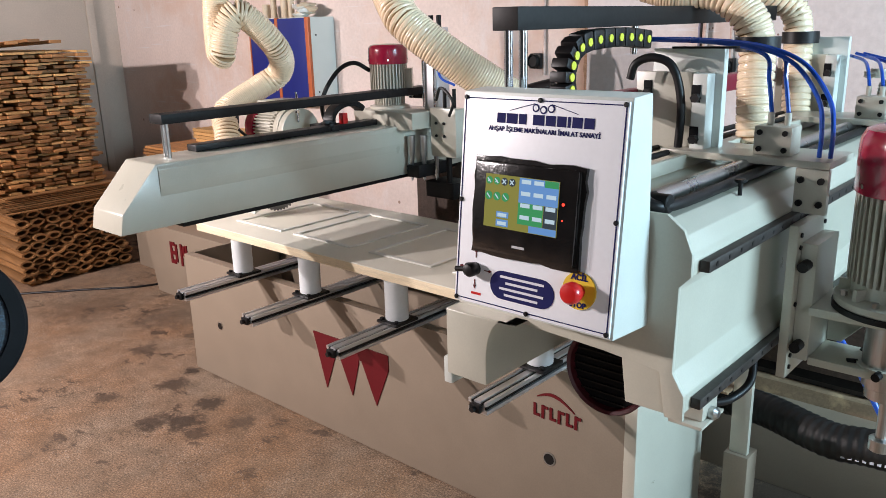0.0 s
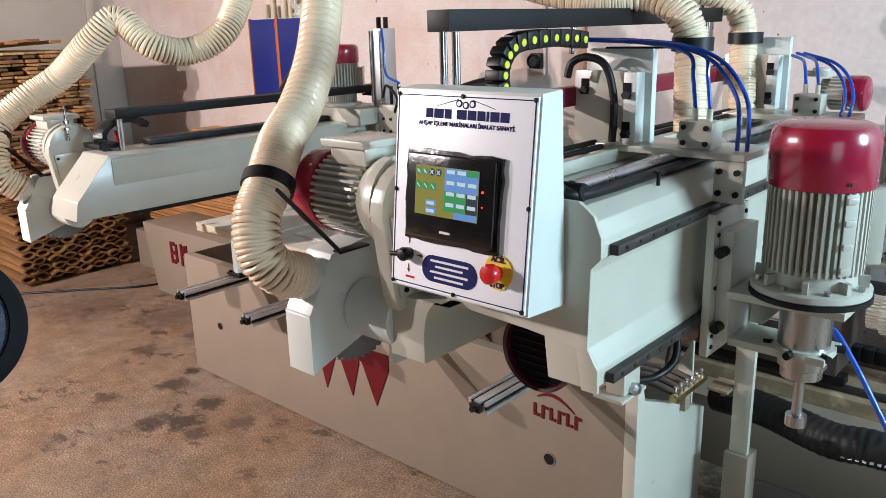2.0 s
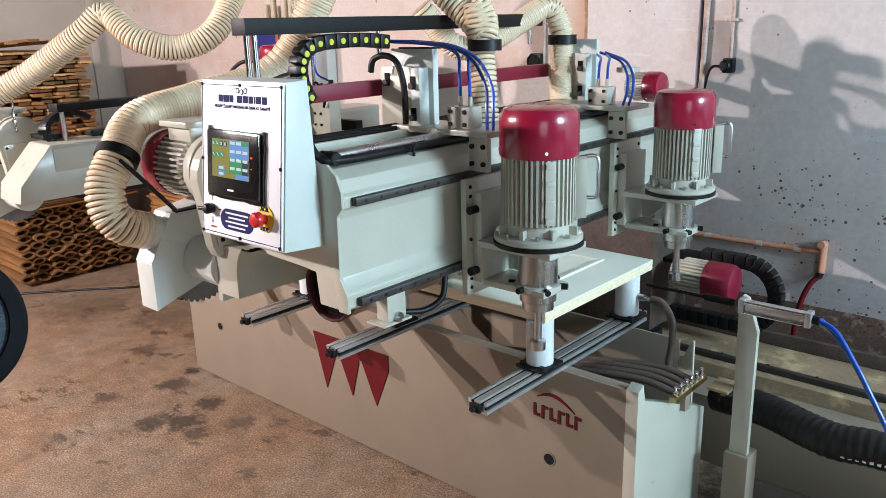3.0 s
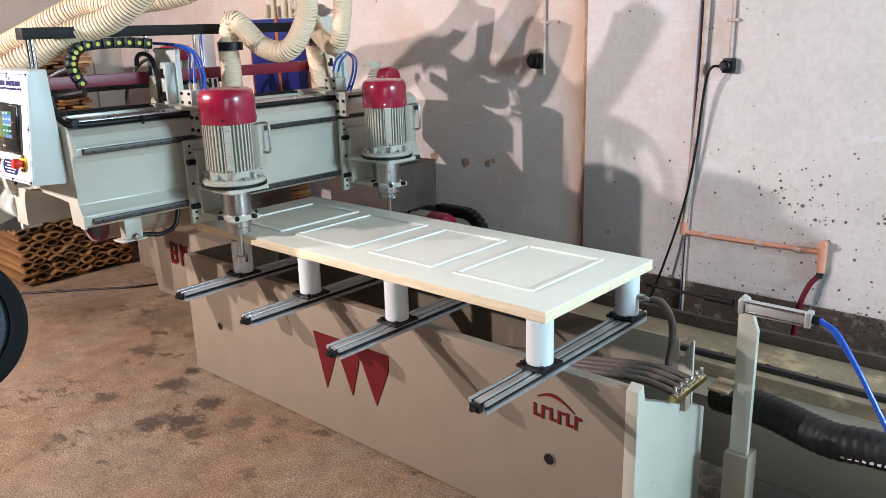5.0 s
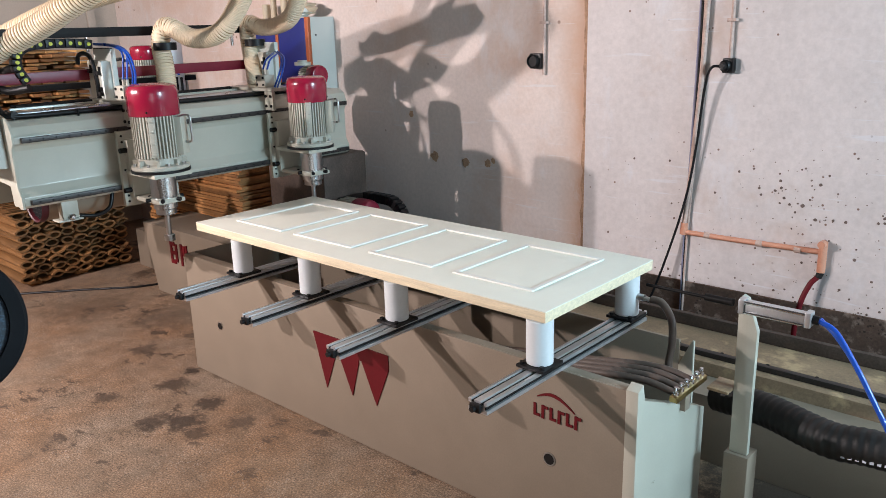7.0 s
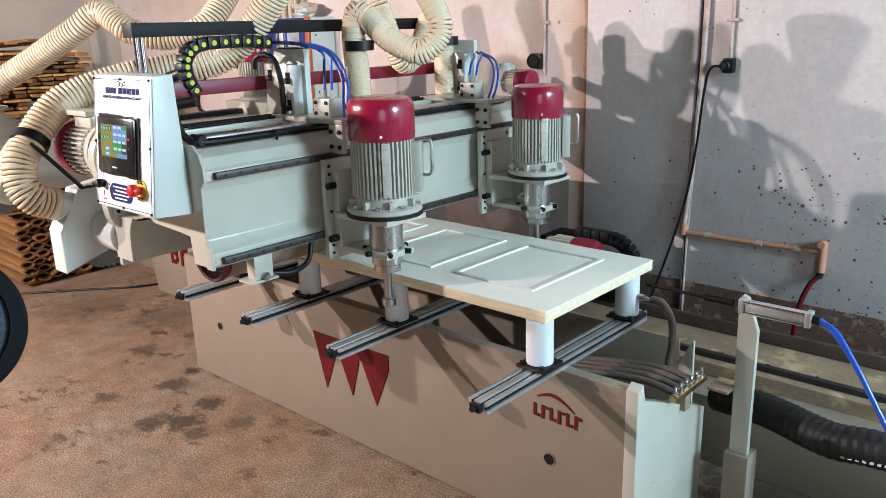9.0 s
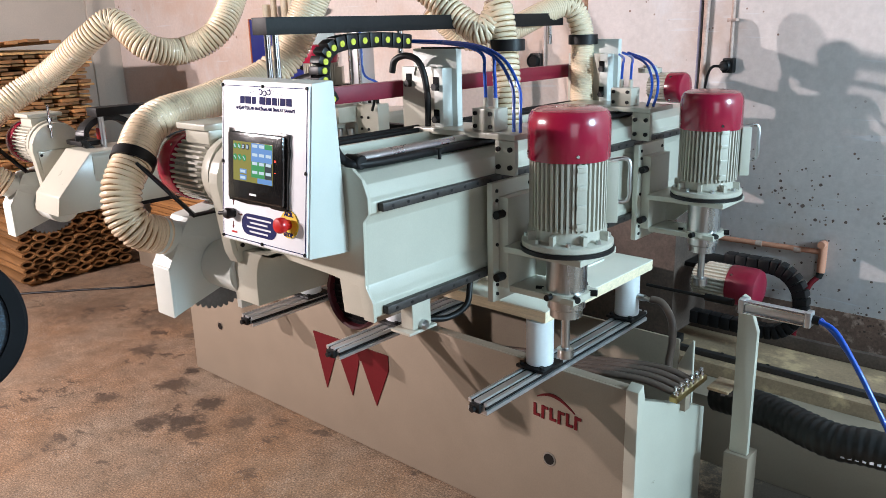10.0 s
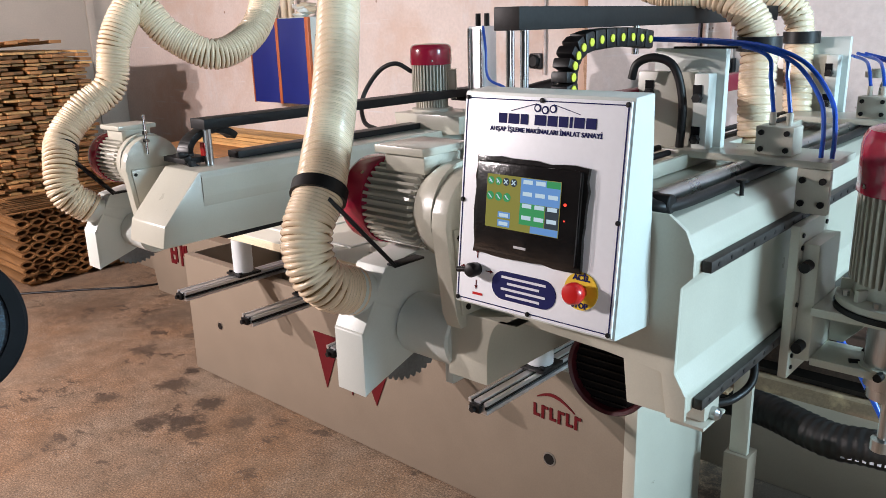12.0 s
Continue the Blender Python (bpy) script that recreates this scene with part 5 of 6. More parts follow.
    for k in range(3):
        bm = B(); lathe(bm, (0.100 + 0.021 * k, -0.0242, 0.246), (0.100 + 0.021 * k, 0, 0.246), [(0.009, 0), (0.009, 0.001)], 14)
        sub("screen_lamp", bm, "lcd_green")
        bm = B(); box(bm, -0.006, 0.006, -0.0252, -0.0243, -0.001, 0.001, 0, pose(0.100 + 0.021 * k, 0, 0.246, 0, 45, 0))
        sub("screen_mark", bm, "lcd_white")
    for v, r in ((0.248, 0.003), (0.217, 0.0015)):
        bm = B(); lathe(bm, (0.279, -0.024, v), (0.279, 0, v), [(r, 0), (r, 0.003)], 10)
        sub("indicator", bm, "led")
    bm = B(); box(bm, 0.165, 0.195, -0.0232, -0.0222, 0.146, 0.151)
    sub("name_block", bm, "alu")
    # selector knob with arrows
    bm = B(); lathe(bm, (0.060, -0.003, 0.082), (0.060, -1, 0.082), [(0.014, 0), (0.014, 0.006), (0.015, 0.008), (0.016, 0.022), (0.012, 0.029), (0.005, 0.031)], 24); rod(bm, (0.047, -0.025, 0.082), (0.026, -0.027, 0.079), 0.006, 10)
    sub("selector_knob", bm, "black")
    for a in (0, 90, 180, 270):
        bm = B(); prism(bm, [(0.024, -0.001), (0.036, -0.001), (0.036, -0.004), (0.044, 0), (0.036, 0.004), (0.036, 0.001), (0.024, 0.001)], "y", -0.0042, -0.0028)
        part("arrow", bm, "print_red", cp, "", tilt @ pose(0.060, 0, 0.082, 0, a, 0))
    bm = B(); box(bm, 0.052, 0.078, -0.0042, -0.0028, 0.026, 0.031)
    sub("caption_bar", bm, "stop")
    # navy oval label with white bars for its lines
    n, cx, cz, hw, hh = 10, 0.182, 0.060, 0.080, 0.030
    pts = [(cx + sx * (hw - hh) + hh * math.cos(a), cz + hh * math.sin(a)) for sx, a0 in ((1, -math.pi / 2), (-1, math.pi / 2)) for a in (a0 + math.pi * k / n for k in range(n + 1))]
    bm = B(); prism(bm, pts, "y", -0.0042, -0.0028)
    sub("oval_label", bm, "navy", "navy oval label with white bars")
    for k, w in enumerate((0.055, 0.040, 0.055, 0.042)):
        bm = B(); box(bm, cx - w, cx + w, -0.0048, -0.0041, cz + 0.0155 - 0.0125 * k, cz + 0.0205 - 0.0125 * k)
        sub("label_bar", bm, "print_white")
    # emergency stop
    ex, ez = 0.318, 0.085
    bm = B(); lathe(bm, (ex, -0.003, ez), (ex, -1, ez), [(0.037, 0), (0.037, 0.004)], 40)
    sub("stop_disc", bm, "yellow")
    words("lettering", "ACİL", 0.016, "navy", cp, tilt @ pose(ex, -0.0076, ez + 0.0265), bold=0.0006)
    words("lettering", "STOP", 0.015, "navy", cp, tilt @ pose(ex, -0.0076, ez - 0.028), bold=0.0006)
    bm = B(); lathe(bm, (ex, -0.007, ez), (ex, -1, ez), [(0.014, 0), (0.014, 0.014), (0.020, 0.016), (0.0215, 0.021), (0.021, 0.034), (0.017, 0.039), (0.006, 0.041)], 32)
    sub("stop_button", bm, "stop", "red mushroom stop button")


# ---------------------------------------------------------------- gantry with boring unit
def gantry_boring():
    g = thing("boring_gantry", "cream gantry beam carrying a boring unit and saw", "gantry")
    bm = B(); prism(bm, [(-0.715, 1.108), (-0.70, 1.183), (-0.55, 1.347), (1.45, 1.347), (1.45, 1.108)], "x", -0.225, 0.0, 0.006)
    part("beam", bm, "cream", g)
    bm = B(); box(bm, -0.20, -0.03, -0.45, 1.4, 1.085, 1.1075, 0.003)
    part("lower_rail", bm, "iron", g)
    bm = B(); prism(bm, [(0.0004, 1.340), (0.006, 1.325), (0.006, 1.262), (0.0004, 1.225)], "y", -0.545, 1.40, 0.002)
    part("side_fold", bm, "cream", g)
    bm = B(); box(bm, -0.32, 0.05, 1.16, 1.52, 0.43, 1.107, 0.006)
    part("rear_column", bm, "rusty", g)
    bm = B(); box(bm, -0.36, 0.08, 1.17, 1.235, 0.39, 0.429, 0.004)
    part("carriage", bm, "iron", g)
    bm = B(); box(bm, -0.155, -0.065, -0.47, 1.15, 1.478, 1.514, 0.002)
    hb = part("hose_bar", bm, "iron", g, "black steel channel bar")
    for x, y in ((-0.135, -0.43), (-0.09, -0.44), (-0.11, 1.1)):
        bm = B(); rod(bm, (x, y, 1.3475), (x, y, 1.4775), 0.008)
        part("post", bm, "steel", hb)
    # boring unit on the far part of the beam
    bm = B(); prism(bm, [(-0.30, 1.415), (0.105, 1.415), (0.105, 1.335), (-0.285, 1.305)], "y", 0.70, 0.98, 0.005)
    gb = part("gear_housing", bm, "cream", g)
    motor(g, "boring_motor", (-0.19, 0.85, 1.432), (-0.19, 0.85, 1.725), 0.098, 0.293, False, math.pi * 1.22, 36, 0.32)
    bm = B(); lathe(bm, (-0.19, 0.85, 1.4155), (-0.19, 0.85, 2), [(0.10, 0), (0.10, 0.012), (0.08, 0.016)], 32)
    part("motor_foot", bm, "fins", gb)
    for k in range(3):
        bm = B(); lathe(bm, (0.035 + 0.045 * k, 0.76 + 0.04 * k, 1.2995), (0.035 + 0.045 * k, 0.76 + 0.04 * k, 0), [(0.018, 0), (0.018, 0.09), (0.012, 0.1), (0.009, 0.2), (0.004, 0.22)], 16)
        part("boring_spindle", bm, "steel", gb)
    bm = B(); box(bm, 0.02, 0.10, 0.74, 0.95, 1.10, 1.16, 0.004)
    part("drill_guide", bm, "iron", gb)
    bm = B(); box(bm, 0.1105, 0.27, 0.82, 0.90, 1.20, 1.43, 0.004)
    sb = part("slide_block", bm, "cream", g)
    for k in range(4):
        bm = B(); rod(bm, (0.15 + 0.05 * (k % 2), 0.813, 1.30 + 0.06 * (k // 2)), (0.15 + 0.05 * (k % 2), 0.8195, 1.30 + 0.06 * (k // 2)), 0.007, 8)
        part("bolt", bm, "iron", sb)
    bm = B(); box(bm, 0.035, 0.125, 0.86, 0.95, 1.4155, 1.80, 0.004)
    lc = part("lift_cylinder", bm, "alu", g)
    for k in range(2):
        bm = B(); rod(bm, (0.045 + 0.07 * k, 0.852, 1.43), (0.045 + 0.07 * k, 0.852, 1.79), 0.008)
        part("tie_rod", bm, "chrome", lc)
        bm = B(); rod(bm, (0.06 + 0.05 * k, 0.90, 1.80), (0.06 + 0.05 * k, 0.90, 1.855), 0.012)
        part("cylinder_stud", bm, "iron", lc)
        bm = B(); rod(bm, (0.17 + 0.06 * k, 0.86, 1.43), (0.17 + 0.06 * k, 0.86, 1.52), 0.009)
        part("guide_pin", bm, "iron", sb)
    bm = B(); tube(bm, [(-0.25, 0.78, 1.60), (-0.30, 0.72, 1.64), (-0.38, 0.68, 1.60), (-0.43, 0.62, 1.48), (-0.36, 0.56, 1.38), (-0.22, 0.52, 1.355)], 0.011, 40, 10)
    part("motor_cable", bm, "black", g)
    bm = B(); tube(bm, [(0.12, 0.86, 1.80), (0.15, 0.84, 1.70), (0.17, 0.83, 1.58), (0.26, 0.83, 1.54)], 0.006, 30, 8)
    part("air_line", bm, "blue", g)
    bm = B(); tube(bm, [(0.17, 0.80, 1.47), (0.22, 0.78, 1.53), (0.29, 0.78, 1.47), (0.25, 0.80, 1.40)], 0.007, 30, 8)
    part("air_line", bm, "black", g)
    bm = B(); rod(bm, (0.19, 0.86, 1.20), (0.19, 0.86, 1.0), 0.014); box(bm, 0.05, 0.23, 0.84, 0.98, 0.99, 1.07, 0.004)
    part("drill_head", bm, "iron", g)
    bm = B(); box(bm, -0.10, 0.30, 0.98, 1.03, 1.25, 1.31, 0.004)
    part("rear_plate", bm, "iron", g)
    bm = B(); box(bm, -0.20, -0.06, 1.0, 1.05, 1.45, 1.48, 0.003)
    part("stay", bm, "iron", g)
    bm = B(); box(bm, -0.20, -0.13, -0.30, 0.7, 1.3475, 1.375, 0.005)
    part("chain_tray", bm, "black", g)
    return g


# ---------------------------------------------------------------- spiral hoses, in short rigid lengths
def hose_lengths(name, label, n, r=0.062, step=0.055):
    h = thing(name, label, "hose")
    prof, ribs = [], 3
    for k in range(ribs * 8 + 1):
        u = k / (ribs * 8)
        prof.append((r * (0.79 + 0.21 * abs(math.sin(math.pi * ribs * u)) ** 0.62), (u - 0.5) * step))
    bm = B(); lathe(bm, (0, 0, 0), (0, 0, 1), prof, 22)
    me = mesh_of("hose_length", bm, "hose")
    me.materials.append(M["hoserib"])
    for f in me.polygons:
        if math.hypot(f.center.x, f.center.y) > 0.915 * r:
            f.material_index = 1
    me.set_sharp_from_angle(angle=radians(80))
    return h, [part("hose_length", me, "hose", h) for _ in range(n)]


router_gantry = gantry_routers()
router_saw = saw(router_gantry, (-0.092, -0.20, 0.360), (-0.07, 0.13, 0.16))
boring_gantry = gantry_boring()
boring_saw = saw(boring_gantry, (-0.148, -0.205, 0.366), (-0.06, 0.05, 0.09))
for p in [boring_saw, *boring_saw.children_recursive]:
    p.data.transform(Matrix.Diagonal((0.88, 0.88, 0.88, 1)))


def saw_chain(head):
    """The energy chain rolled up beside the saw's slide, with its plug."""
    n = 26
    pts = [Vector((0.365 + 0.03 * u, 0.15 + 0.115 * math.cos(a), 0.318 + 0.078 * math.sin(a))) for u, a in ((k / n, 0.6 + 1.55 * math.pi * k / n) for k in range(n + 1))]
    for a, b in zip(pts, pts[1:]):
        mm, ln = axes(a, b)
        bm = B(); box(bm, -0.028, 0.028, -0.013, 0.013, -0.002, ln + 0.002, 0.003, mm)
        part("chain_link", bm, "black", head)
    bm = B(); box(bm, 0.254, 0.40, 0.02, 0.12, 0.285, 0.305, 0.003)
    part("chain_bracket", bm, "iron", head)
    bm = B(); box(bm, 0.375, 0.405, 0.10, 0.13, 0.305, 0.355, 0.004)
    part("sensor", bm, "stop", head)


saw_chain(boring_saw)
HOSES = [hose_lengths("saw_hose", "cream ribbed dust hose of the boring gantry saw", 62), hose_lengths("saw_hose", "cream ribbed dust hose of the router gantry saw", 46),
         hose_lengths("router_hose", "cream ribbed dust hose above the router", 40, 0.052), hose_lengths("router_hose", "cream ribbed dust hose above the router", 40, 0.050)]

# where the gantries and their saws are, second by second
ROUTER_X = [(0, 0.663), (1.0, 0.663), (1.5, 0.663), (1.75, 0.640), (2.0, 0.467), (2.2, 0.29), (2.5, 0.078), (3.0, -0.335), (3.2, -0.490), (4.0, -1.17), (4.8, -1.815), (5.0, -1.960), (5.5, -2.315), (6.0, -2.680), (6.25, -2.805), (6.5, -2.812), (7.0, -2.585), (7.2, -2.445), (8.0, -1.83), (8.8, -1.164), (9.0, -1.012), (9.5, -0.637), (10.0, -0.230), (10.5, 0.165), (10.9, 0.498), (11.0, 0.580), (11.2, 0.655), (11.5, 0.666), (12.0, 0.667)]
BORING_X = [(0, -1.342), (1.0, -1.342), (1.2, -1.35), (1.5, -1.395), (2.0, -1.700), (2.5, -1.963), (3.0, -2.239), (3.2, -2.341), (4.0, -2.80), (4.8, -3.23), (5.5, -3.58), (6.0, -3.78), (6.5, -3.81), (7.2, -3.65), (8.0, -3.15), (8.8, -2.60), (9.5, -2.151), (10.0, -1.862), (10.5, -1.586), (11.0, -1.276), (11.2, -1.165), (11.5, -1.053), (12.0, -1.053)]
SAW_Y = [(0, 0.92), (0.2, 0.86), (0.4, 0.74), (0.6, 0.58), (0.9, 0.30), (1.1, 0.107), (1.2, 0.04), (1.3, 0.0), (12.0, 0.0)]
SAW2_Y = [(0, 1.10), (0.3, 0.98), (0.6, 0.76), (0.9, 0.49), (1.1, 0.30), (1.3, 0.09), (1.4, 0.02), (1.5, 0.0), (12.0, 0.0)]

# how each hose hangs for some places of its gantry, from the saw or router up to the ceiling
BEND = {}
BEND[0, 12] = [(-1.40, -0.83, 1.22), (-1.43, -0.90, 1.29), (-1.46, -0.89, 1.39), (-1.52, -0.84, 1.48), (-1.57, -0.71, 1.57), (-1.60, -0.57, 1.64), (-1.70, -0.46, 1.79), (-1.71, -0.35, 1.92), (-1.64, -0.26, 1.80), (-1.53, -0.13, 1.72), (-1.52, 0.06, 1.81), (-1.59, 0.22, 2.03)]
BEND[0, 0] = [(-1.9, 0.32, 1.3), (-1.92, 0.31, 1.42), (-1.92, 0.35, 1.51), (-1.88, 0.42, 1.55), (-1.8, 0.49, 1.52), (-1.78, 0.49, 1.61), (-1.8, 0.38, 1.72), (-1.84, 0.23, 1.88), (-1.88, 0.17, 1.83), (-1.92, 0.15, 1.7), (-1.98, 0.18, 1.82), (-2.0, 0.21, 2.05)]
BEND[0, 0.6] = [(-1.96, -0.29, 1.15), (-2.0, -0.3, 1.23), (-2.0, -0.27, 1.35), (-2.0, -0.14, 1.46), (-1.97, 0.06, 1.52), (-1.92, 0.24, 1.56), (-1.88, 0.21, 1.69), (-1.86, 0.14, 1.85), (-1.8, 0.2, 1.81), (-1.76, 0.28, 1.7), (-1.74, 0.37, 1.78), (-1.72, 0.4, 2.04)]
BEND[0, 2.5] = [(-2.33, -0.92, 1.22), (-2.36, -0.92, 1.28), (-2.37, -0.88, 1.42), (-2.41, -0.73, 1.52), (-2.40, -0.57, 1.57), (-2.39, -0.38, 1.68), (-2.33, -0.27, 1.80), (-2.25, -0.19, 1.85), (-2.12, -0.11, 1.74), (-2.09, 0.05, 1.73), (-1.99, 0.18, 1.82), (-2.04, 0.36, 2.06)]
BEND[0, 6.5] = [(-4.26, -1.07, 1.02), (-4.30, -1.07, 1.11), (-4.30, -1.01, 1.27), (-4.14, -0.80, 1.45), (-3.86, -0.48, 1.62), (-3.60, -0.19, 1.76), (-3.37, -0.07, 1.90), (-3.12, 0.04, 1.98), (-2.93, 0.09, 2.03), (-2.71, 0.17, 2.07), (-2.46, 0.25, 2.08), (-2.17, 0.39, 2.12)]
BEND[0, 9.5] = [(-2.36, -0.79, 1.19), (-2.42, -0.82, 1.26), (-2.43, -0.77, 1.40), (-2.48, -0.64, 1.50), (-2.47, -0.47, 1.53), (-2.43, -0.31, 1.69), (-2.46, -0.22, 1.81), (-2.40, -0.13, 1.89), (-2.26, -0.06, 1.77), (-2.16, 0.09, 1.72), (-2.08, 0.25, 1.80), (-2.14, 0.45, 2.06)]
BEND[1, 12] = [(-0.052, -0.77, 1.188), (-0.05, -0.84, 1.22), (-0.07, -0.87, 1.27), (-0.09, -0.86, 1.35), (-0.11, -0.8, 1.43), (-0.17, -0.72, 1.51), (-0.27, -0.6, 1.62), (-0.37, -0.49, 1.75), (-0.5, -0.35, 1.95)]
BEND[1, 0] = [(-0.16, 0.03, 1.3), (-0.18, -0.01, 1.43), (-0.22, -0.05, 1.53), (-0.28, -0.06, 1.6), (-0.35, -0.07, 1.68), (-0.42, -0.07, 1.74), (-0.5, -0.06, 1.81), (-0.57, -0.05, 1.87), (-0.66, -0.02, 1.98)]
BEND[1, 0.9] = [(-0.06, -0.34, 1.21), (-0.08, -0.35, 1.31), (-0.12, -0.31, 1.41), (-0.14, -0.29, 1.51), (-0.18, -0.26, 1.57), (-0.25, -0.26, 1.57), (-0.34, -0.28, 1.66), (-0.45, -0.25, 1.79), (-0.6, -0.15, 1.97)]
BEND[1, 2.5] = [(-0.58, -0.75, 1.2), (-0.62, -0.82, 1.23), (-0.67, -0.84, 1.31), (-0.73, -0.78, 1.42), (-0.77, -0.71, 1.52), (-0.76, -0.67, 1.54), (-0.78, -0.51, 1.58), (-0.8, -0.35, 1.72), (-0.82, -0.24, 1.97)]
BEND[1, 9.5] = [(-1.27, -0.73, 1.2), (-1.31, -0.8, 1.23), (-1.36, -0.82, 1.31), (-1.43, -0.77, 1.41), (-1.45, -0.67, 1.53), (-1.47, -0.68, 1.54), (-1.43, -0.41, 1.59), (-1.25, -0.04, 1.65), (-1.0, 0.12, 1.99)]
BEND[1, 5.5] = [(-2.93, -0.73, 1.06), (-2.98, -0.81, 1.09), (-3.04, -0.82, 1.20), (-3.12, -0.76, 1.35), (-3.08, -0.66, 1.54), (-2.87, -0.47, 1.72), (-2.67, -0.31, 1.86), (-2.46, -0.23, 1.95), (-2.23, -0.10, 2.10)]
BEND[1, 6.5] = [(-3.44, -0.73, 1.06), (-3.47, -0.80, 1.09), (-3.54, -0.81, 1.21), (-3.60, -0.74, 1.35), (-3.52, -0.60, 1.52), (-3.27, -0.46, 1.69), (-2.99, -0.29, 1.82), (-2.76, -0.18, 1.94), (-2.51, -0.05, 2.07)]
BEND[2, 12] = [(0.53, 0.30, 1.49), (0.51, 0.32, 1.62), (0.49, 0.35, 1.74), (0.45, 0.35, 1.82), (0.35, 0.35, 1.88), (0.23, 0.31, 1.89), (0.08, 0.27, 1.94), (-0.08, 0.21, 1.98)]
BEND[2, 2.5] = [(-0.06, 0.29, 1.46), (-0.08, 0.32, 1.61), (-0.11, 0.35, 1.74), (-0.16, 0.34, 1.85), (-0.28, 0.32, 1.89), (-0.41, 0.19, 1.85), (-0.57, 0.11, 1.85), (-0.73, 0.06, 1.92)]
BEND[2, 9.5] = [(-0.81, 0.23, 1.40), (-0.84, 0.27, 1.59), (-0.87, 0.31, 1.75), (-0.86, 0.36, 1.86), (-0.74, 0.43, 1.77), (-0.63, 0.50, 1.70), (-0.59, 0.57, 1.78), (-0.69, 0.54, 1.94)]
BEND[2, 5.5] = [(-2.48, 0.27, 1.40), (-2.51, 0.31, 1.57), (-2.53, 0.34, 1.70), (-2.47, 0.37, 1.83), (-2.30, 0.42, 1.72), (-2.12, 0.44, 1.72), (-2.00, 0.46, 1.87), (-1.92, 0.45, 2.02)]
BEND[2, 6.5] = [(-3.01, 0.23, 1.34), (-3.05, 0.27, 1.56), (-3.08, 0.30, 1.70), (-3.01, 0.34, 1.80), (-2.83, 0.43, 1.82), (-2.63, 0.49, 1.87), (-2.48, 0.53, 1.97), (-2.25, 0.51, 2.12)]
BEND[3, 12] = [(0.44, 0.94, 1.38), (0.41, 0.98, 1.57), (0.38, 1.02, 1.74), (0.34, 1.02, 1.82), (0.25, 0.97, 1.90), (0.12, 0.87, 1.95), (0.02, 0.79, 1.97), (-0.06, 0.72, 1.99)]
BEND[3, 2.5] = [(-0.15, 0.93, 1.36), (-0.18, 0.98, 1.56), (-0.22, 1.02, 1.74), (-0.27, 1.01, 1.85), (-0.37, 0.94, 1.91), (-0.52, 0.72, 1.86), (-0.65, 0.60, 1.86), (-0.72, 0.47, 1.87)]
BEND[3, 9.5] = [(-0.86, 0.93, 1.34), (-0.89, 0.97, 1.54), (-0.92, 1.01, 1.70), (-0.96, 0.96, 1.84), (-0.97, 0.85, 1.77), (-0.99, 0.72, 1.65), (-1.03, 0.60, 1.62), (-1.11, 0.49, 1.87)]
BEND[3, 5.5] = [(-2.64, 0.88, 1.36), (-2.67, 0.92, 1.52), (-2.69, 0.95, 1.67), (-2.65, 0.97, 1.82), (-2.52, 1.01, 1.77), (-2.34, 1.01, 1.73), (-2.21, 1.01, 1.81), (-2.13, 1.04, 2.05)]
BEND[3, 6.5] = [(-3.10, 0.91, 1.34), (-3.13, 0.95, 1.51), (-3.17, 0.99, 1.69), (-3.09, 0.97, 1.81), (-2.99, 1.01, 1.87), (-2.89, 1.05, 1.92), (-2.66, 0.99, 1.96), (-2.46, 0.95, 2.12)]


def at(rows, t):
    ts, xs = [r[0] for r in rows], [r[1] for r in rows]
    return float(np.interp(t, ts, xs))


def blend_lines(a, b, f):
    return [Vector(p).lerp(Vector(q), f) for p, q in zip(a, b)]


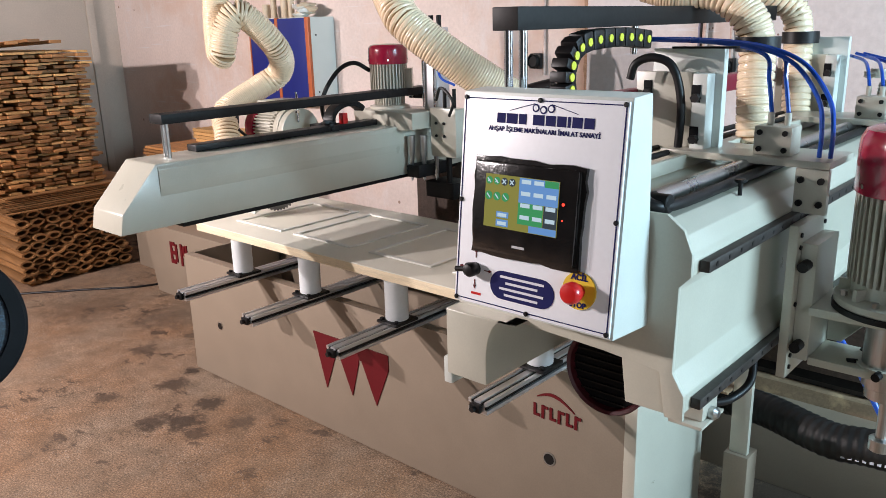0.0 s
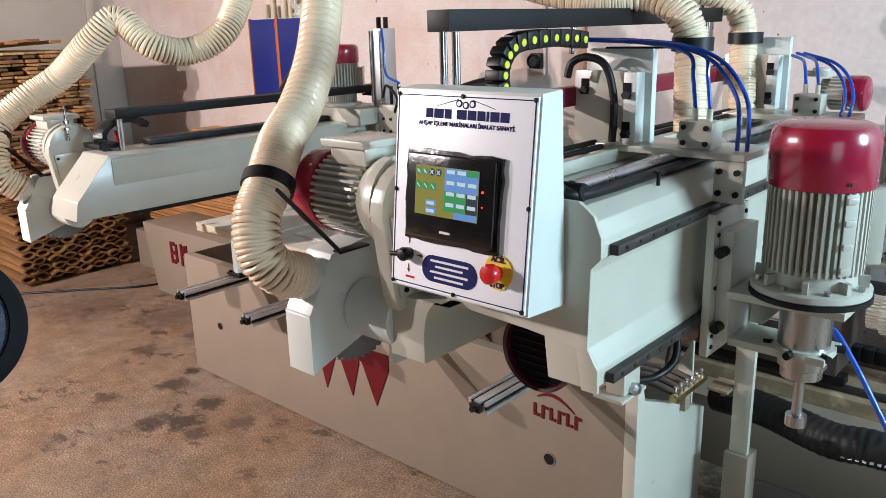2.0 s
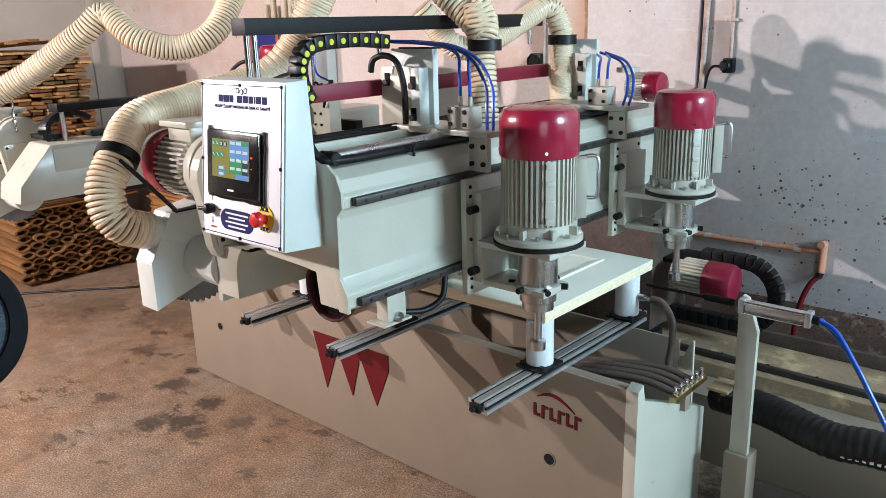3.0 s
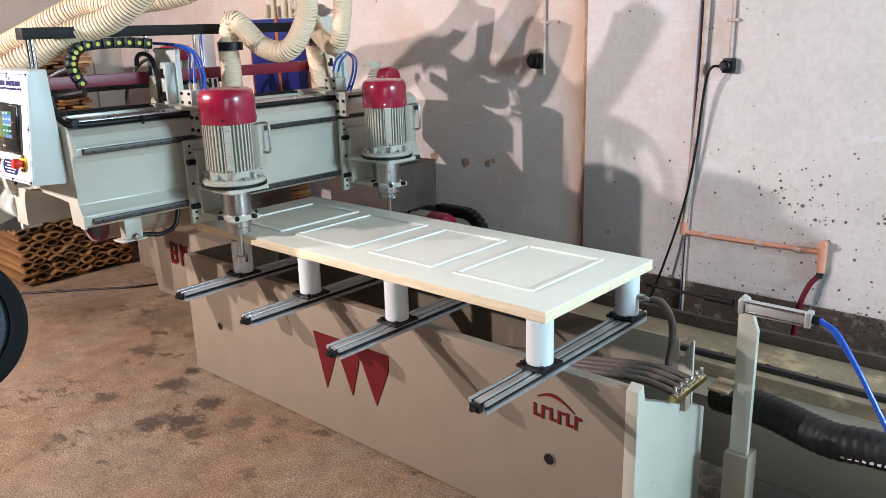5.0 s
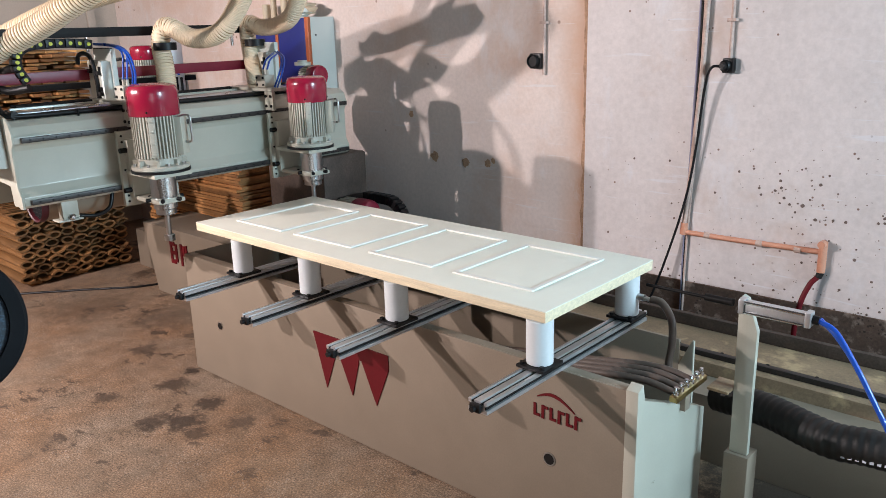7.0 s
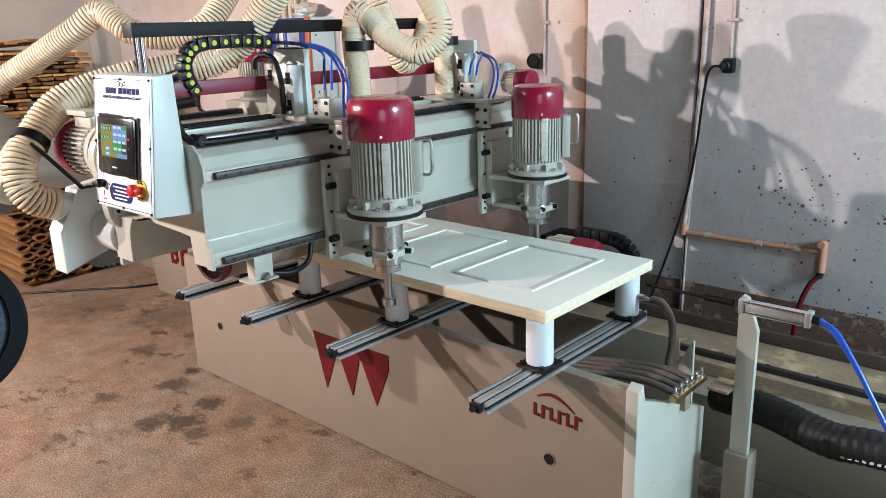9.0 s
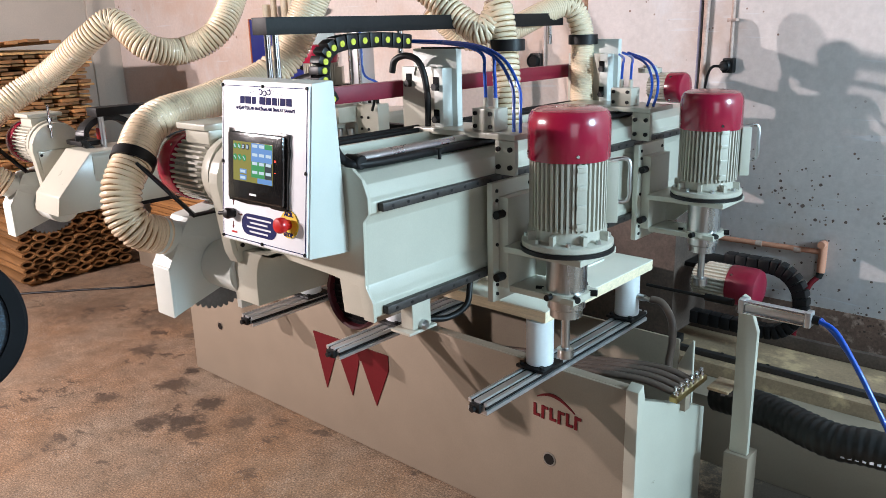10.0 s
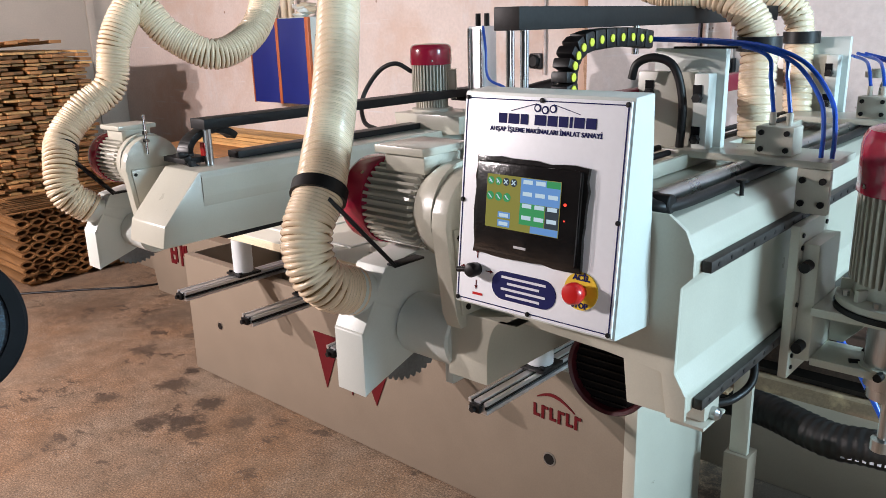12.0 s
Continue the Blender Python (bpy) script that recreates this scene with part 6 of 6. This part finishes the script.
def hose_line(k, t):
    rows = BORING_X if k == 0 else ROUTER_X
    gx = at(rows, t)
    if k < 2 and t < 1.5:
        mid = 0.6 if k == 0 else 0.9
        dx = Vector((at(rows, 1.5) - at(rows, 12.0), 0, 0))
        end = [Vector(p) + dx for p in BEND[k, 12]]
        line = blend_lines(BEND[k, 0], BEND[k, mid], t / mid) if t < mid else blend_lines(BEND[k, mid], end, (t - mid) / (1.5 - mid))
    else:
        keys = sorted((at(rows, u), u) for j, u in BEND if j == k and u > 1)
        if gx <= keys[0][0]:
            line = [Vector(p) for p in BEND[k, keys[0][1]]]
        elif gx >= keys[-1][0]:
            line = [Vector(p) for p in BEND[k, keys[-1][1]]]
        else:
            j = max(i for i in range(len(keys) - 1) if keys[i][0] <= gx)
            (xa, ua), (xb, ub) = keys[j], keys[j + 1]
            line = blend_lines(BEND[k, ua], BEND[k, ub], (gx - xa) / (xb - xa))
    if k == 0:
        root = Vector((gx - 0.535 - 0.030, -0.54 + at(SAW_Y, t) - 0.15, 1.174))
    elif k == 1:
        root = Vector((gx - 0.685 - 0.034, -0.60 + at(SAW2_Y, t) - 0.17, 1.188))
    else:
        root = Vector((gx + (-0.165, -0.265)[k - 2], (0.33, 0.985)[k - 2], 1.47))
    if k < 2:
        start = [Vector(p) for p in BEND[k, 12]]
        for i, hold in enumerate((1, 1, 1, 1, 1 if k else 0.75, 0.2 if k else 0.5)):
            line[i] = line[i].lerp(root + start[i] - start[0], hold)
    shift = root - line[0]
    return [p + shift * max(0.0, 1 - i / 4) for i, p in enumerate(line)]


def lay_hoses():
    times = [0.0, 0.3, 0.6, 0.8, 1.0, 1.2, 1.4, 1.75, 2.0, 2.5, 3.0, 3.5, 4.0, 4.5, 5.0, 5.5, 6.0, 6.5, 7.0, 7.5, 8.0, 8.5, 9.0, 9.5, 10.0, 10.5, 11.0, 11.5, 12.0]
    for k, (h, parts) in enumerate(HOSES):
        n = len(parts)
        rows = [[] for _ in parts]
        for t in times:
            line = spline(hose_line(k, t), 240)
            cum = np.concatenate([[0], np.cumsum([(b - a).length for a, b in zip(line, line[1:])])])
            for j in range(n):
                s = (j + 0.5) * min(0.053, cum[-1] / n)
                i = min(max(int(np.searchsorted(cum, s)), 1), len(line) - 1)
                f = (s - cum[i - 1]) / max(cum[i] - cum[i - 1], 1e-6)
                d = (line[min(i + 3, 239)] - line[max(i - 4, 0)]).normalized()
                q = Vector((0, 0, 1)).rotation_difference(d)
                rows[j].append((t, Matrix.Translation(line[i - 1].lerp(line[i], f)) @ q.to_matrix().to_4x4()))
        for o, r in zip(parts, rows):
            walk(o, r)


def motions():
    walk(router_gantry, [(t, pose(x, 0, 0)) for t, x in ROUTER_X])
    walk(boring_gantry, [(t, pose(x, 0, 0)) for t, x in BORING_X])
    walk(boring_saw, [(t, pose(-0.535, -0.54 + y, 1.07)) for t, y in SAW_Y])
    walk(router_saw, [(t, pose(-0.685, -0.60 + y, 1.07)) for t, y in SAW2_Y])
    lay_hoses()
    # the blades run until the gantries are on their way back
    for head in (boring_saw, router_saw):
        blade = [c for c in head.children if c.name.startswith("blade")][0]
        turn, rows = 0.0, []
        for k in range(121):
            rows.append((k / 10, pose(0, 0, 0, turn, 0, 0)))
            turn -= 70.0 if 4 <= k < 92 else max(0.0, 70.0 - 7 * (k - 92)) if k >= 92 else 0.0
        walk(blade, rows)


motions()
